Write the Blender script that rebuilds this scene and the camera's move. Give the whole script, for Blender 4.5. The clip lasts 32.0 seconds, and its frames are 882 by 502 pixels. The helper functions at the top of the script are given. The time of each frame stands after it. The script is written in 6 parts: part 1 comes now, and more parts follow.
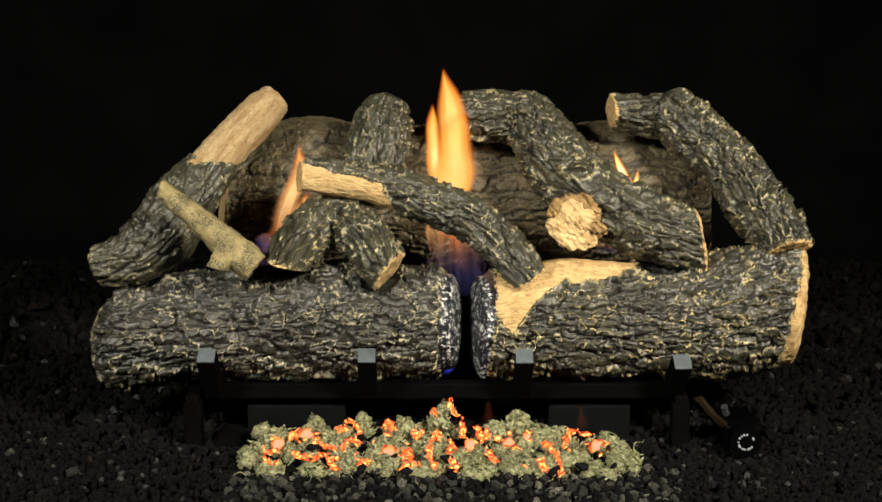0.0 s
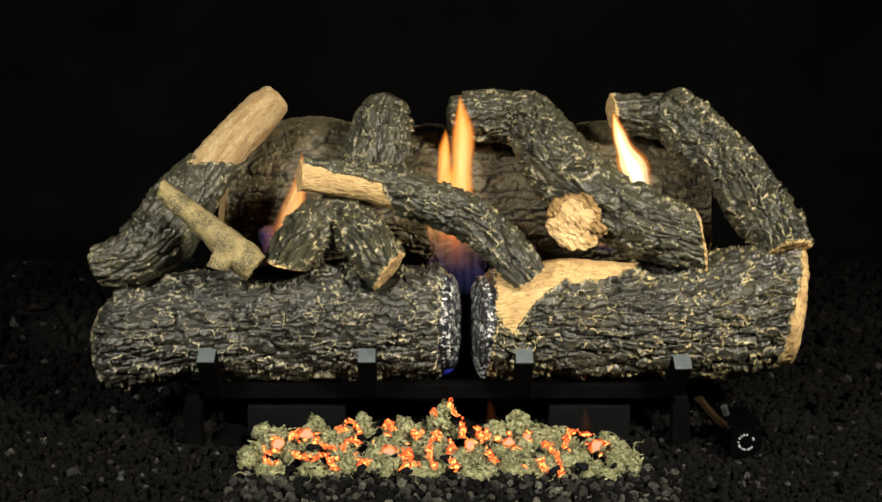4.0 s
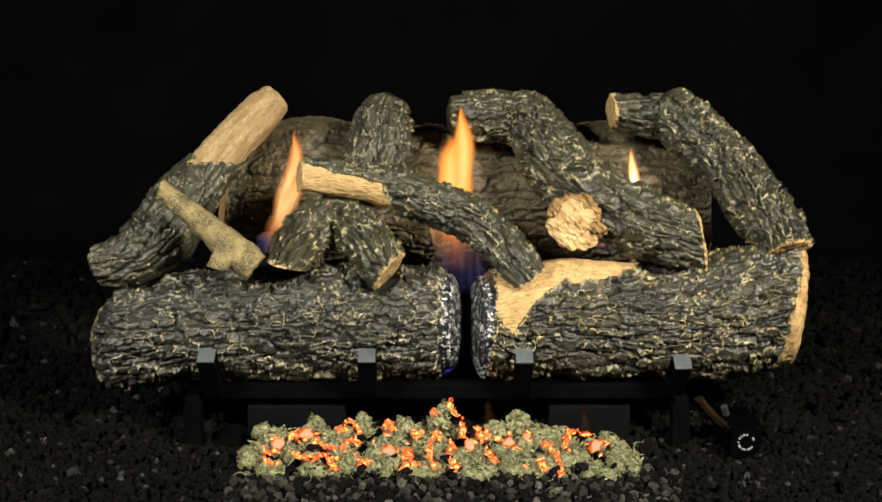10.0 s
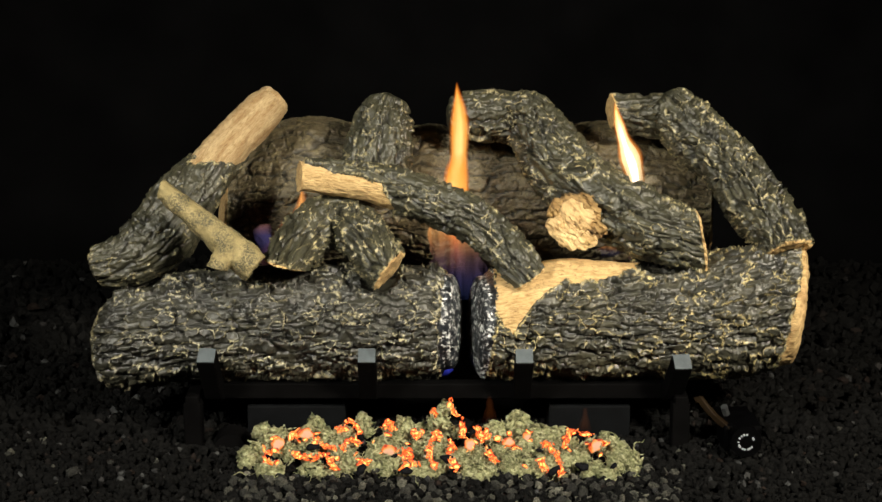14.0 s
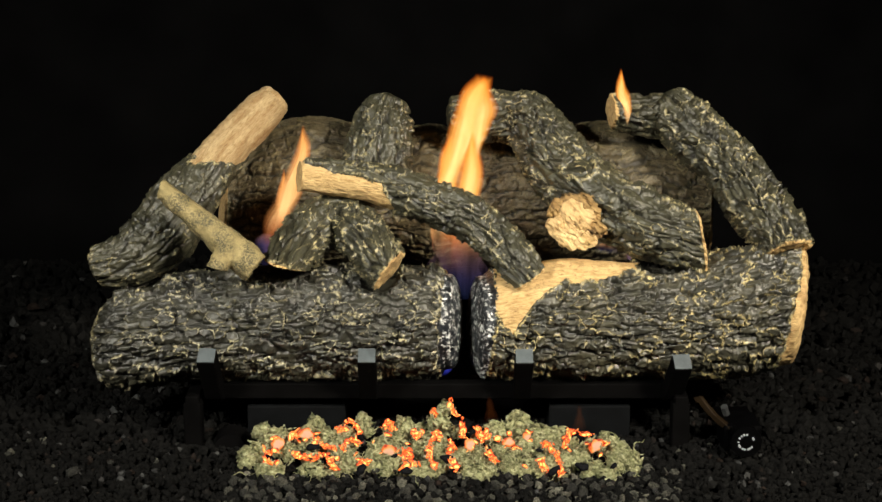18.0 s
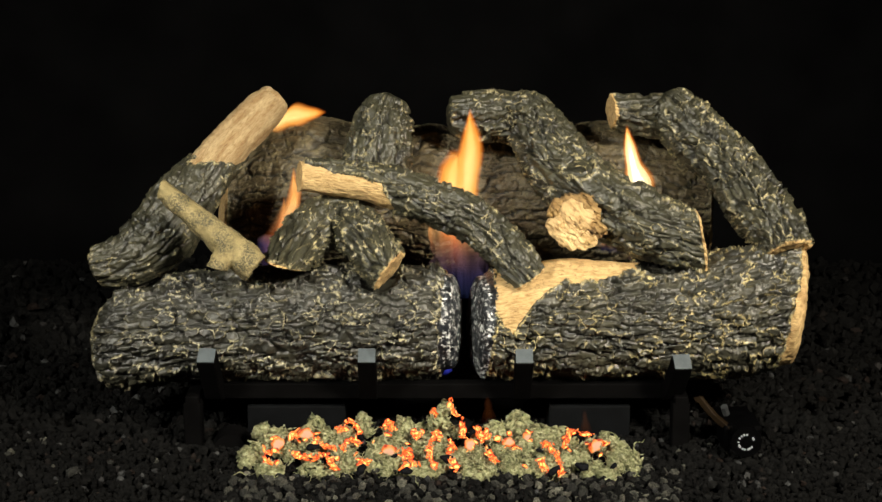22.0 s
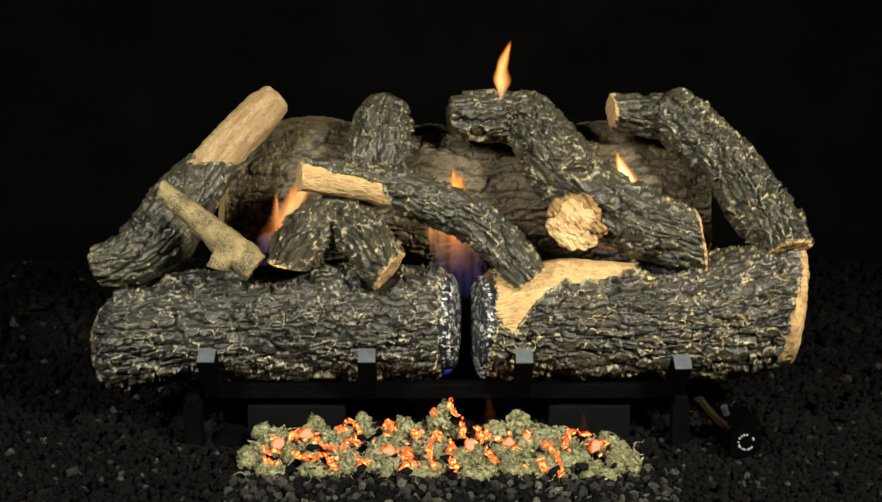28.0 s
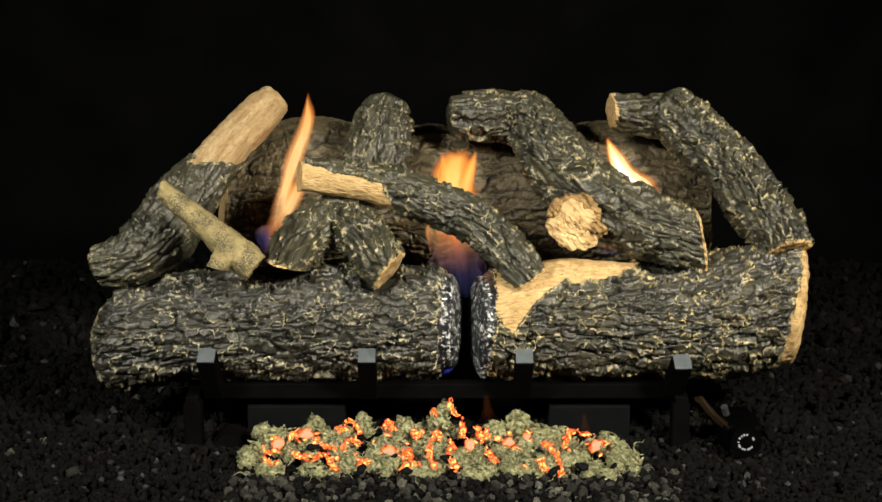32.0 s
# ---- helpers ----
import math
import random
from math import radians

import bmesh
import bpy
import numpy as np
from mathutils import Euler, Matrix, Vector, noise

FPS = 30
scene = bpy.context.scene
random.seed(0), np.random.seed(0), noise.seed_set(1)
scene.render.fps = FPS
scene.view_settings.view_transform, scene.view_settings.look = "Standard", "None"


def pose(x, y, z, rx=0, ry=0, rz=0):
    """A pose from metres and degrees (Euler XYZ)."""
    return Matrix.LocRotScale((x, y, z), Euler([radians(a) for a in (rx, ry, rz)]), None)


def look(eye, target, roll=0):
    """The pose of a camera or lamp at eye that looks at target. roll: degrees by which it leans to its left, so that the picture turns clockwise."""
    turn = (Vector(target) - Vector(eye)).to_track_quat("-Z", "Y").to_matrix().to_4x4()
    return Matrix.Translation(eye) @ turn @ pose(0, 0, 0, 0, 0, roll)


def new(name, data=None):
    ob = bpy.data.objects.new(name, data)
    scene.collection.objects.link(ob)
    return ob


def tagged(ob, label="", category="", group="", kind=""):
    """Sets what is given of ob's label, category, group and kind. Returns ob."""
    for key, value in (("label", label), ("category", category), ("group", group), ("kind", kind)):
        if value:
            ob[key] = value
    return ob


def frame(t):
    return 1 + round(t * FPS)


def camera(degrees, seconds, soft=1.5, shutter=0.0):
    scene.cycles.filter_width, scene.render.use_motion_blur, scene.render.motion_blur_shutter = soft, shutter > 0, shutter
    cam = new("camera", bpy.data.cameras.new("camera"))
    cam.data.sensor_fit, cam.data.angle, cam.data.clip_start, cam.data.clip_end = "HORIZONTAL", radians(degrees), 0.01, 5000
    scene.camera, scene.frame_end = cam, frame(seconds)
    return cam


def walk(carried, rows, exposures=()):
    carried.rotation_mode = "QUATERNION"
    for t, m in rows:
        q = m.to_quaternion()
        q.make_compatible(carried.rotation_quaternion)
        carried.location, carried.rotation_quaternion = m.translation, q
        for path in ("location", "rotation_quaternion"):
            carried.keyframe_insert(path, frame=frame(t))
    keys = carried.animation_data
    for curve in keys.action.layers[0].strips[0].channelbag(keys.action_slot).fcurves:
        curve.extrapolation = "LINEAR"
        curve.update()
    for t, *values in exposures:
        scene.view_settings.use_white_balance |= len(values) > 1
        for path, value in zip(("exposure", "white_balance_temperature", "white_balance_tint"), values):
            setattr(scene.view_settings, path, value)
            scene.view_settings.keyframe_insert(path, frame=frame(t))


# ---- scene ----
# the camera stands still on a tripod in front of the hearth
cam = camera(29.6, 32.0, soft=1.55)
VIEW = look((0, -1.4, 0.52), (0, 0, 0.178))
walk(cam, [(0.0, VIEW), (32.0, VIEW)])

# ---- world, lamps, exposure ----
world = bpy.data.worlds.new("dark_room")
scene.world = world
world.use_nodes = True
world.node_tree.nodes["Background"].inputs["Color"].default_value = (0.85, 0.92, 1.0, 1)
world.node_tree.nodes["Background"].inputs["Strength"].default_value = 0.011


def softbox(name, eye, target, width, height, watts, colour):
    lamp = bpy.data.lights.new(name, "AREA")
    lamp.shape, lamp.size, lamp.size_y = "RECTANGLE", width, height
    lamp.energy, lamp.color = watts, colour
    lamp.spread = radians(64)
    ob = new(name, lamp)
    ob.matrix_world = look(eye, target)
    return ob


softbox("room_lamp", (0.92, -1.15, 1.04), (0.04, 0.03, 0.13), 0.26, 0.26, 6.1, (1.0, 0.91, 0.74))
softbox("room_lamp", (-0.92, -1.15, 1.04), (-0.04, 0.03, 0.13), 0.26, 0.26, 3.4, (1.0, 0.96, 0.83))
scene.cycles.transparent_max_bounces = 64
scene.view_settings.exposure = 0.0


# ---- materials ----
def material(name):
    m = bpy.data.materials.new(name)
    m.use_nodes = True
    t = m.node_tree
    return m, t, t.nodes["Principled BSDF"]


def link(t, a, b):
    t.links.new(a, b)


def noise_node(t, scale, detail=4.0, stretch=(1, 1, 1), rough=0.6):
    co = t.nodes.new("ShaderNodeTexCoord")
    mp = t.nodes.new("ShaderNodeMapping")
    mp.inputs["Scale"].default_value = stretch
    nz = t.nodes.new("ShaderNodeTexNoise")
    nz.inputs["Scale"].default_value = scale
    nz.inputs["Detail"].default_value = detail
    nz.inputs["Roughness"].default_value = rough
    link(t, co.outputs["Object"], mp.inputs["Vector"])
    link(t, mp.outputs["Vector"], nz.inputs["Vector"])
    return nz


def ramp(t, src, *stops):
    r = t.nodes.new("ShaderNodeValToRGB")
    e = r.color_ramp.elements
    while len(e) < len(stops):
        e.new(0.5)
    for el, (p, c) in zip(e, stops):
        el.position, el.color = p, (*c, 1) if len(c) == 3 else c
    link(t, src, r.inputs["Fac"])
    return r


def mixed(t, fac, a, b, mode="MIX"):
    m = t.nodes.new("ShaderNodeMix")
    m.data_type, m.blend_type = "RGBA", mode
    for sock, v in ((m.inputs[0], fac), (m.inputs[6], a), (m.inputs[7], b)):
        if isinstance(v, (int, float)):
            sock.default_value = v
        elif isinstance(v, tuple):
            sock.default_value = (*v, 1)
        else:
            link(t, v, sock)
    return m.outputs[2]


def attribute(t, name):
    a = t.nodes.new("ShaderNodeAttribute")
    a.attribute_name = name
    return a.outputs["Fac"]


def bumped(t, bsdf, height, strength, distance):
    b = t.nodes.new("ShaderNodeBump")
    b.inputs["Strength"].default_value = strength
    b.inputs["Distance"].default_value = distance
    link(t, height, b.inputs["Height"])
    link(t, b.outputs["Normal"], bsdf.inputs["Normal"])


def bark_material(name, dark, light, gold, amount=1.0, rough=0.62, sparse=0.0, crack=0.14, relief=0.26):
    """Fired ceramic bark: a dark glaze, mottled, with dry-brushed ochre and painted glints along the curled lips of the
    flakes.
    """
    m, t, b = material(name)
    big = noise_node(t, 38, 3)
    body = ramp(t, big.outputs["Fac"], (0.35, dark), (0.68, light))
    fine = noise_node(t, 420, 3)
    fr = ramp(t, fine.outputs["Fac"], (0.3, (0.72, 0.72, 0.72)), (0.7, (1.22, 1.22, 1.22)))
    body = mixed(t, 1.0, body.outputs["Color"], fr.outputs["Color"], "MULTIPLY")
    # shade of the cracks put into the colour: furrows and joints darkened
    wr = ramp(t, attribute(t, "crack_shade"), (0.0, (1, 1, 1)), (1.0, (crack, crack, crack)))
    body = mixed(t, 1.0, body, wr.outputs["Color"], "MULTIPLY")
    # a thin line of ochre and coloured-in glints that follows each lip, rubbed off in places
    line = ramp(t, attribute(t, "lip"), (0.04, (0, 0, 0)), (0.075, (1, 1, 1)), (0.12, (0.9, 0.9, 0.9)), (0.21, (0, 0, 0)))
    speck = noise_node(t, 300, 2)
    sr = ramp(t, speck.outputs["Fac"], (0.41 + sparse, (0, 0, 0)), (0.52 + sparse, (amount, amount, amount)))
    gate = t.nodes.new("ShaderNodeMath")
    gate.operation = "MULTIPLY"
    link(t, attribute(t, "dry"), gate.inputs[0])
    link(t, sr.outputs["Color"], gate.inputs[1])
    on = t.nodes.new("ShaderNodeMath")
    on.operation = "MULTIPLY"
    on.use_clamp = True
    link(t, gate.outputs[0], on.inputs[0])
    link(t, line.outputs["Color"], on.inputs[1])
    tint = noise_node(t, 90, 2)
    gr = ramp(t, tint.outputs["Fac"], (0.35, tuple(0.55 * c for c in gold)), (0.66, gold))
    link(t, mixed(t, on.outputs[0], body, gr.outputs["Color"]), b.inputs["Base Color"])
    b.inputs["Roughness"].default_value = rough
    b.inputs["Specular IOR Level"].default_value = 0.6
    lumps = noise_node(t, 150, 3)
    both = t.nodes.new("ShaderNodeMath")
    both.operation = "MULTIPLY_ADD"
    both.inputs[1].default_value = 0.45
    link(t, fine.outputs["Fac"], both.inputs[0])
    link(t, lumps.outputs["Fac"], both.inputs[2])
    bumped(t, b, both.outputs[0], relief, 0.0026)
    return m


def wood_material(name, pale, deep, scale=1.0, pits=0.3, rough=0.8):
    """Bare sawn or split wood: grain that runs along the log, with short darker checks."""
    m, t, b = material(name)
    at = t.nodes.new("ShaderNodeAttribute")
    at.attribute_name = "grain"
    made = []
    for sc, detail, stretch in ((1.0, 3, (25, 110, 25)), (1.0, 4, (130, 620, 130)), (1.0, 2, (230, 700, 230))):
        mp = t.nodes.new("ShaderNodeMapping")
        mp.inputs["Scale"].default_value = tuple(scale * k for k in stretch)
        nz = t.nodes.new("ShaderNodeTexNoise")
        nz.inputs["Scale"].default_value, nz.inputs["Detail"].default_value = sc, detail
        link(t, at.outputs["Vector"], mp.inputs["Vector"])
        link(t, mp.outputs["Vector"], nz.inputs["Vector"])
        made.append(nz.outputs["Fac"])
    body = ramp(t, made[0], (0.30, deep), (0.62, pale))
    fr = ramp(t, made[1], (0.34, (0.72, 0.66, 0.57)), (0.56, (1.08, 1.08, 1.08)))
    body = mixed(t, 1.0, body.outputs["Color"], fr.outputs["Color"], "MULTIPLY")
    pr = ramp(t, made[2], (0.33, (0.30, 0.22, 0.16)), (0.43, (1, 1, 1)))
    link(t, mixed(t, pits, body, pr.outputs["Color"], "MULTIPLY"), b.inputs["Base Color"])
    b.inputs["Roughness"].default_value = rough
    bumped(t, b, made[1], 0.9, 0.0022)
    return m


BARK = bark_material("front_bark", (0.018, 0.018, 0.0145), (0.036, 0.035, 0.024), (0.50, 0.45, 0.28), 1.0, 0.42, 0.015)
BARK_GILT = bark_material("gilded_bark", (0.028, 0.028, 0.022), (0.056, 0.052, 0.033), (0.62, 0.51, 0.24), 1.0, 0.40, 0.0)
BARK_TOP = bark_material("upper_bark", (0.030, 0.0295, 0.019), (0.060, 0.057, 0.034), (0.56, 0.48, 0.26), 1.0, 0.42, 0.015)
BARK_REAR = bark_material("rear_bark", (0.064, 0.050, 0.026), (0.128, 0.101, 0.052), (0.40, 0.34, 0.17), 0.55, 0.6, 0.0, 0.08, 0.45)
# glossy glints of the dark log ends, painted as near-white specks
GLINT_END = bark_material("glint_end", (0.010, 0.012, 0.016), (0.028, 0.033, 0.040), (0.88, 0.89, 0.88), 1.0, 0.28, 0.09)
BLOND = wood_material("blond_wood", (0.61, 0.435, 0.205), (0.50, 0.33, 0.14), 1.0, 0.5)
TAN = wood_material("tan_wood", (0.50, 0.37, 0.20), (0.33, 0.205, 0.088), 1.6, 0.3)
CUT = wood_material("cut_end_wood", (0.60, 0.42, 0.19), (0.44, 0.28, 0.12), 1.0, 0.4)
SPLINTER = wood_material("splintered_wood", (0.62, 0.445, 0.22), (0.46, 0.305, 0.135), 0.55, 0.6)
FRINGE = wood_material("torn_ochre_bark", (0.40, 0.26, 0.10), (0.15, 0.09, 0.035), 0.45, 0.9)


def pitted_material(name, pale, deep, pit):
    """Stripped wood cast with clouds of dark pits."""
    m, t, b = material(name)
    wide = noise_node(t, 55, 3)
    body = ramp(t, wide.outputs["Fac"], (0.35, deep), (0.62, pale))
    cloud = noise_node(t, 48, 2, (1, 1, 1.4))
    speck = noise_node(t, 560, 3)
    where = ramp(t, cloud.outputs["Fac"], (0.38, (0.15, 0.15, 0.15)), (0.58, (1, 1, 1)))
    dots = ramp(t, speck.outputs["Fac"], (0.42, (0.95, 0.95, 0.95)), (0.62, (0.15, 0.15, 0.15)))
    both = mixed(t, 1.0, where.outputs["Color"], dots.outputs["Color"], "MULTIPLY")
    link(t, mixed(t, both, body.outputs["Color"], pit), b.inputs["Base Color"])
    b.inputs["Roughness"].default_value = 0.75
    bumped(t, b, speck.outputs["Fac"], 0.9, 0.0016)
    return m


STICK = pitted_material("sandy_stick", (0.42, 0.33, 0.15), (0.26, 0.205, 0.085), (0.06, 0.055, 0.032))


def plain(name, colour, rough=0.5, metal=0.0, spread=0.25, scale=60, relief=0.0004, sheen=0.5):
    m, t, b = material(name)
    nz = noise_node(t, scale, 4)
    lo, hi = tuple(c * (1 - spread) for c in colour), tuple(min(1, c * (1 + spread)) for c in colour)
    link(t, ramp(t, nz.outputs["Fac"], (0.35, lo), (0.65, hi)).outputs["Color"], b.inputs["Base Color"])
    b.inputs["Roughness"].default_value, b.inputs["Metallic"].default_value = rough, metal
    b.inputs["Specular IOR Level"].default_value = sheen
    fine = noise_node(t, scale * 8, 3)
    bumped(t, b, fine.outputs["Fac"], 0.4, relief)
    return m


IRON = plain("black_painted_iron", (0.0023, 0.0022, 0.0023), 0.7, sheen=0.02)
IRON_CAP = plain("grey_bar_tip", (0.075, 0.090, 0.10), 0.6)
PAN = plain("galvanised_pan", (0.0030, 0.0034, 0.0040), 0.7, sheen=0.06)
SOOT = plain("soot_black_wall", (0.0022, 0.0022, 0.0024), 1.0, 0, 0.3, 9, sheen=0.02)
COPPER = plain("copper_tube", (0.014, 0.008, 0.003), 0.5, 0.3, sheen=0.2)
BRASS = plain("chrome_nut", (0.075, 0.08, 0.085), 0.35, 0.6)
KNOB = plain("black_plastic", (0.0009, 0.0009, 0.0011), 0.6, sheen=0.03)
WHITE = plain("white_print", (0.44, 0.48, 0.51), 0.6)


def rock_material(name, dark, light, rust):
    m, t, b = material(name)
    geo = t.nodes.new("ShaderNodeNewGeometry")
    tone = ramp(t, geo.outputs["Random Per Island"], (0.0, dark), (0.90, tuple(0.5 * (p + q) for p, q in zip(dark, light))),
                (0.955, light), (0.975, rust), (0.985, (0.030, 0.031, 0.032)), (1.0, (0.055, 0.056, 0.056)))
    nz = noise_node(t, 220, 4)
    nr = ramp(t, nz.outputs["Fac"], (0.3, (0.5, 0.5, 0.5)), (0.7, (1.4, 1.4, 1.4)))
    link(t, mixed(t, 1.0, tone.outputs["Color"], nr.outputs["Color"], "MULTIPLY"), b.inputs["Base Color"])
    b.inputs["Roughness"].default_value = 0.85
    b.inputs["Specular IOR Level"].default_value = 0.12
    bumped(t, b, nz.outputs["Fac"], 0.8, 0.0015)
    return m


LAVA = rock_material("black_lava_granules", (0.0011, 0.0011, 0.0011), (0.0060, 0.0060, 0.0057), (0.014, 0.009, 0.007))
GROUND = plain("dark_cinder_ground", (0.005, 0.0048, 0.0044), 0.95, 0, 0.4, 200, 0.002, 0.05)


def pebble_material():
    m, t, b = material("grey_pebble")
    info = t.nodes.new("ShaderNodeObjectInfo")
    tone = ramp(t, info.outputs["Random"], (0.0, (0.007, 0.007, 0.006)), (0.5, (0.030, 0.030, 0.026)), (0.85, (0.080, 0.077, 0.064)), (1.0, (0.17, 0.165, 0.14)))
    nz = noise_node(t, 520, 5)
    nr = ramp(t, nz.outputs["Fac"], (0.42, (0.35, 0.35, 0.32)), (0.60, (1.7, 1.7, 1.6)))
    link(t, mixed(t, 1.0, tone.outputs["Color"], nr.outputs["Color"], "MULTIPLY"), b.inputs["Base Color"])
    b.inputs["Roughness"].default_value = 0.85
    bumped(t, b, nz.outputs["Fac"], 1.0, 0.004)
    return m


PEBBLE = pebble_material()


def wool_material():
    m, t, b = material("mineral_wool")
    nz = noise_node(t, 200, 4, (1, 1, 2.2))
    base = ramp(t, nz.outputs["Fac"], (0.3, (0.13, 0.135, 0.055)), (0.50, (0.37, 0.375, 0.19)), (0.70, (0.66, 0.66, 0.42)))
    link(t, base.outputs["Color"], b.inputs["Base Color"])
    b.inputs["Roughness"].default_value = 0.95
    fine = noise_node(t, 900, 5, (1, 1, 2))
    bumped(t, b, fine.outputs["Fac"], 0.9, 0.002)
    return m


WOOL = wool_material()


def glow_material(name, stops, strength, scale=150):
    """Hot ash: the heat that each fleck carries, mottled, from its edge (0) to its heart (1)."""
    m, t, b = material(name)
    nz = noise_node(t, scale, 3)
    heat = t.nodes.new("ShaderNodeMath")
    heat.operation = "MULTIPLY_ADD"
    heat.inputs[1].default_value = 1.1
    link(t, nz.outputs["Fac"], heat.inputs[0])
    link(t, attribute(t, "warmth"), heat.inputs[2])
    cool = t.nodes.new("ShaderNodeMath")
    cool.operation = "SUBTRACT"
    cool.inputs[1].default_value = 0.50
    link(t, heat.outputs[0], cool.inputs[0])
    link(t, ramp(t, cool.outputs[0], *stops).outputs["Color"], b.inputs["Emission Color"])
    b.inputs["Emission Strength"].default_value = strength
    b.inputs["Base Color"].default_value = (0.03, 0.02, 0.015, 1)
    b.inputs["Roughness"].default_value = 0.9
    return m


# black of the lumps that stand in for shade between the tufts
GAP_DARK = plain("wool_gap_dark", (0.006, 0.006, 0.007), 0.9, sheen=0.05)
EMBER = glow_material("glowing_ember", ((0.05, (0.06, 0.003, 0.0005)), (0.38, (0.62, 0.050, 0.005)), (0.68, (1.0, 0.17, 0.02)), (0.95, (1.0, 0.50, 0.13))), 2.5, 260)
EMBER_PALE = glow_material("pale_hot_ember", ((0.0, (0.5, 0.03, 0.004)), (0.25, (1.0, 0.22, 0.03)), (0.5, (1.0, 0.40, 0.12)), (0.75, (0.80, 0.42, 0.24))), 1.15, 110)


# ---- mesh helpers ----
def mesh_of(name, verts, faces, mat, smooth=True):
    me = bpy.data.meshes.new(name)
    me.from_pydata([tuple(v) for v in verts], [], faces)
    me.materials.append(mat)
    if smooth:
        me.polygons.foreach_set("use_smooth", [True] * len(me.polygons))
    me.update()
    return me


def child(name, me, parent, label=""):
    ob = new(name, me)
    ob.parent = parent
    if label:
        ob["label"] = label
    return ob


def part(name, bm, mat, parent, label="", smooth=False):
    me = bpy.data.meshes.new(name)
    bm.to_mesh(me)
    bm.free()
    me.materials.append(mat)
    if smooth:
        me.polygons.foreach_set("use_smooth", [True] * len(me.polygons))
    return child(name, me, parent, label)


def box(size, m=None, bevel=0.0):
    bm = bmesh.new()
    bmesh.ops.create_cube(bm, size=1.0, matrix=(m or Matrix()) @ Matrix.Diagonal((*size, 1)))
    if bevel:
        bmesh.ops.bevel(bm, geom=bm.edges[:], offset=bevel, segments=2, affect="EDGES", profile=0.6)
    return bm


def rnd(i, j, seed):
    x = np.sin(i * 127.1 + j * 311.7 + seed * 74.7) * 43758.5453
    return x - np.floor(x)


def vnoise(p, seed):
    """Smooth value noise in -1..1 at points p (n, 3)."""
    i = np.floor(p)
    f = p - i
    f = f * f * (3 - 2 * f)
    out = 0
    for dx in (0, 1):
        for dy in (0, 1):
            for dz in (0, 1):
                w = (f[:, 0] if dx else 1 - f[:, 0]) * (f[:, 1] if dy else 1 - f[:, 1]) * (f[:, 2] if dz else 1 - f[:, 2])
                out = out + w * rnd(i[:, 0] + dx + 57.0 * (i[:, 2] + dz), i[:, 1] + dy, seed)
    return out * 2 - 1


def fbm(p, seed, octaves=3):
    out, a = 0, 1.0
    for k in range(octaves):
        out = out + a * vnoise(p * 2.03 ** k + 11.3 * k, seed + k)
        a *= 0.5
    return out


def cells(u, v, nv, seed):
    """Cellular pattern, periodic in v: distance to the nearest and second nearest seed and a random value of the cell."""
    iu, iv = np.floor(u), np.floor(v)
    f1, f2, val = np.full(u.shape, 9.0), np.full(u.shape, 9.0), np.zeros(u.shape)
    for du in (-1, 0, 1):
        for dv in (-1, 0, 1):
            a, b = iu + du, iv + dv
            w = np.mod(b, nv)
            d = np.hypot(a + rnd(a, w, seed) - u, b + rnd(a, w, seed + 5) - v)
            near = d < f1
            f2 = np.where(near, f1, np.minimum(f2, d))
            val = np.where(near, rnd(a, w, seed + 9), val)
            f1 = np.where(near, d, f1)
    return f1, f2, val


def step(a, b, x):
    t = np.clip((x - a) / (b - a), 0, 1)
    return t * t * (3 - 2 * t)


def spline(points, n):
    """A smooth curve through control points of any dimension, evenly spaced by length."""
    p = np.array(points, float)
    p = np.vstack([2 * p[0] - p[1], p, 2 * p[-1] - p[-2]])
    out = []
    for k in range(1, len(p) - 2):
        t = np.linspace(0, 1, 40, endpoint=k == len(p) - 3)[:, None]
        a, b, c, d = p[k - 1], p[k], p[k + 1], p[k + 2]
        out.append(0.5 * (2 * b + (c - a) * t + (2 * a - 5 * b + 4 * c - d) * t ** 2 + (3 * b - a - 3 * c + d) * t ** 3))
    q = np.vstack(out)
    s = np.concatenate([[0], np.cumsum(np.linalg.norm(np.diff(q[:, :3], axis=0), axis=1))])
    grid = np.linspace(0, s[-1], n)
    return np.stack([np.interp(grid, s, q[:, k]) for k in range(q.shape[1])], 1), s[-1]


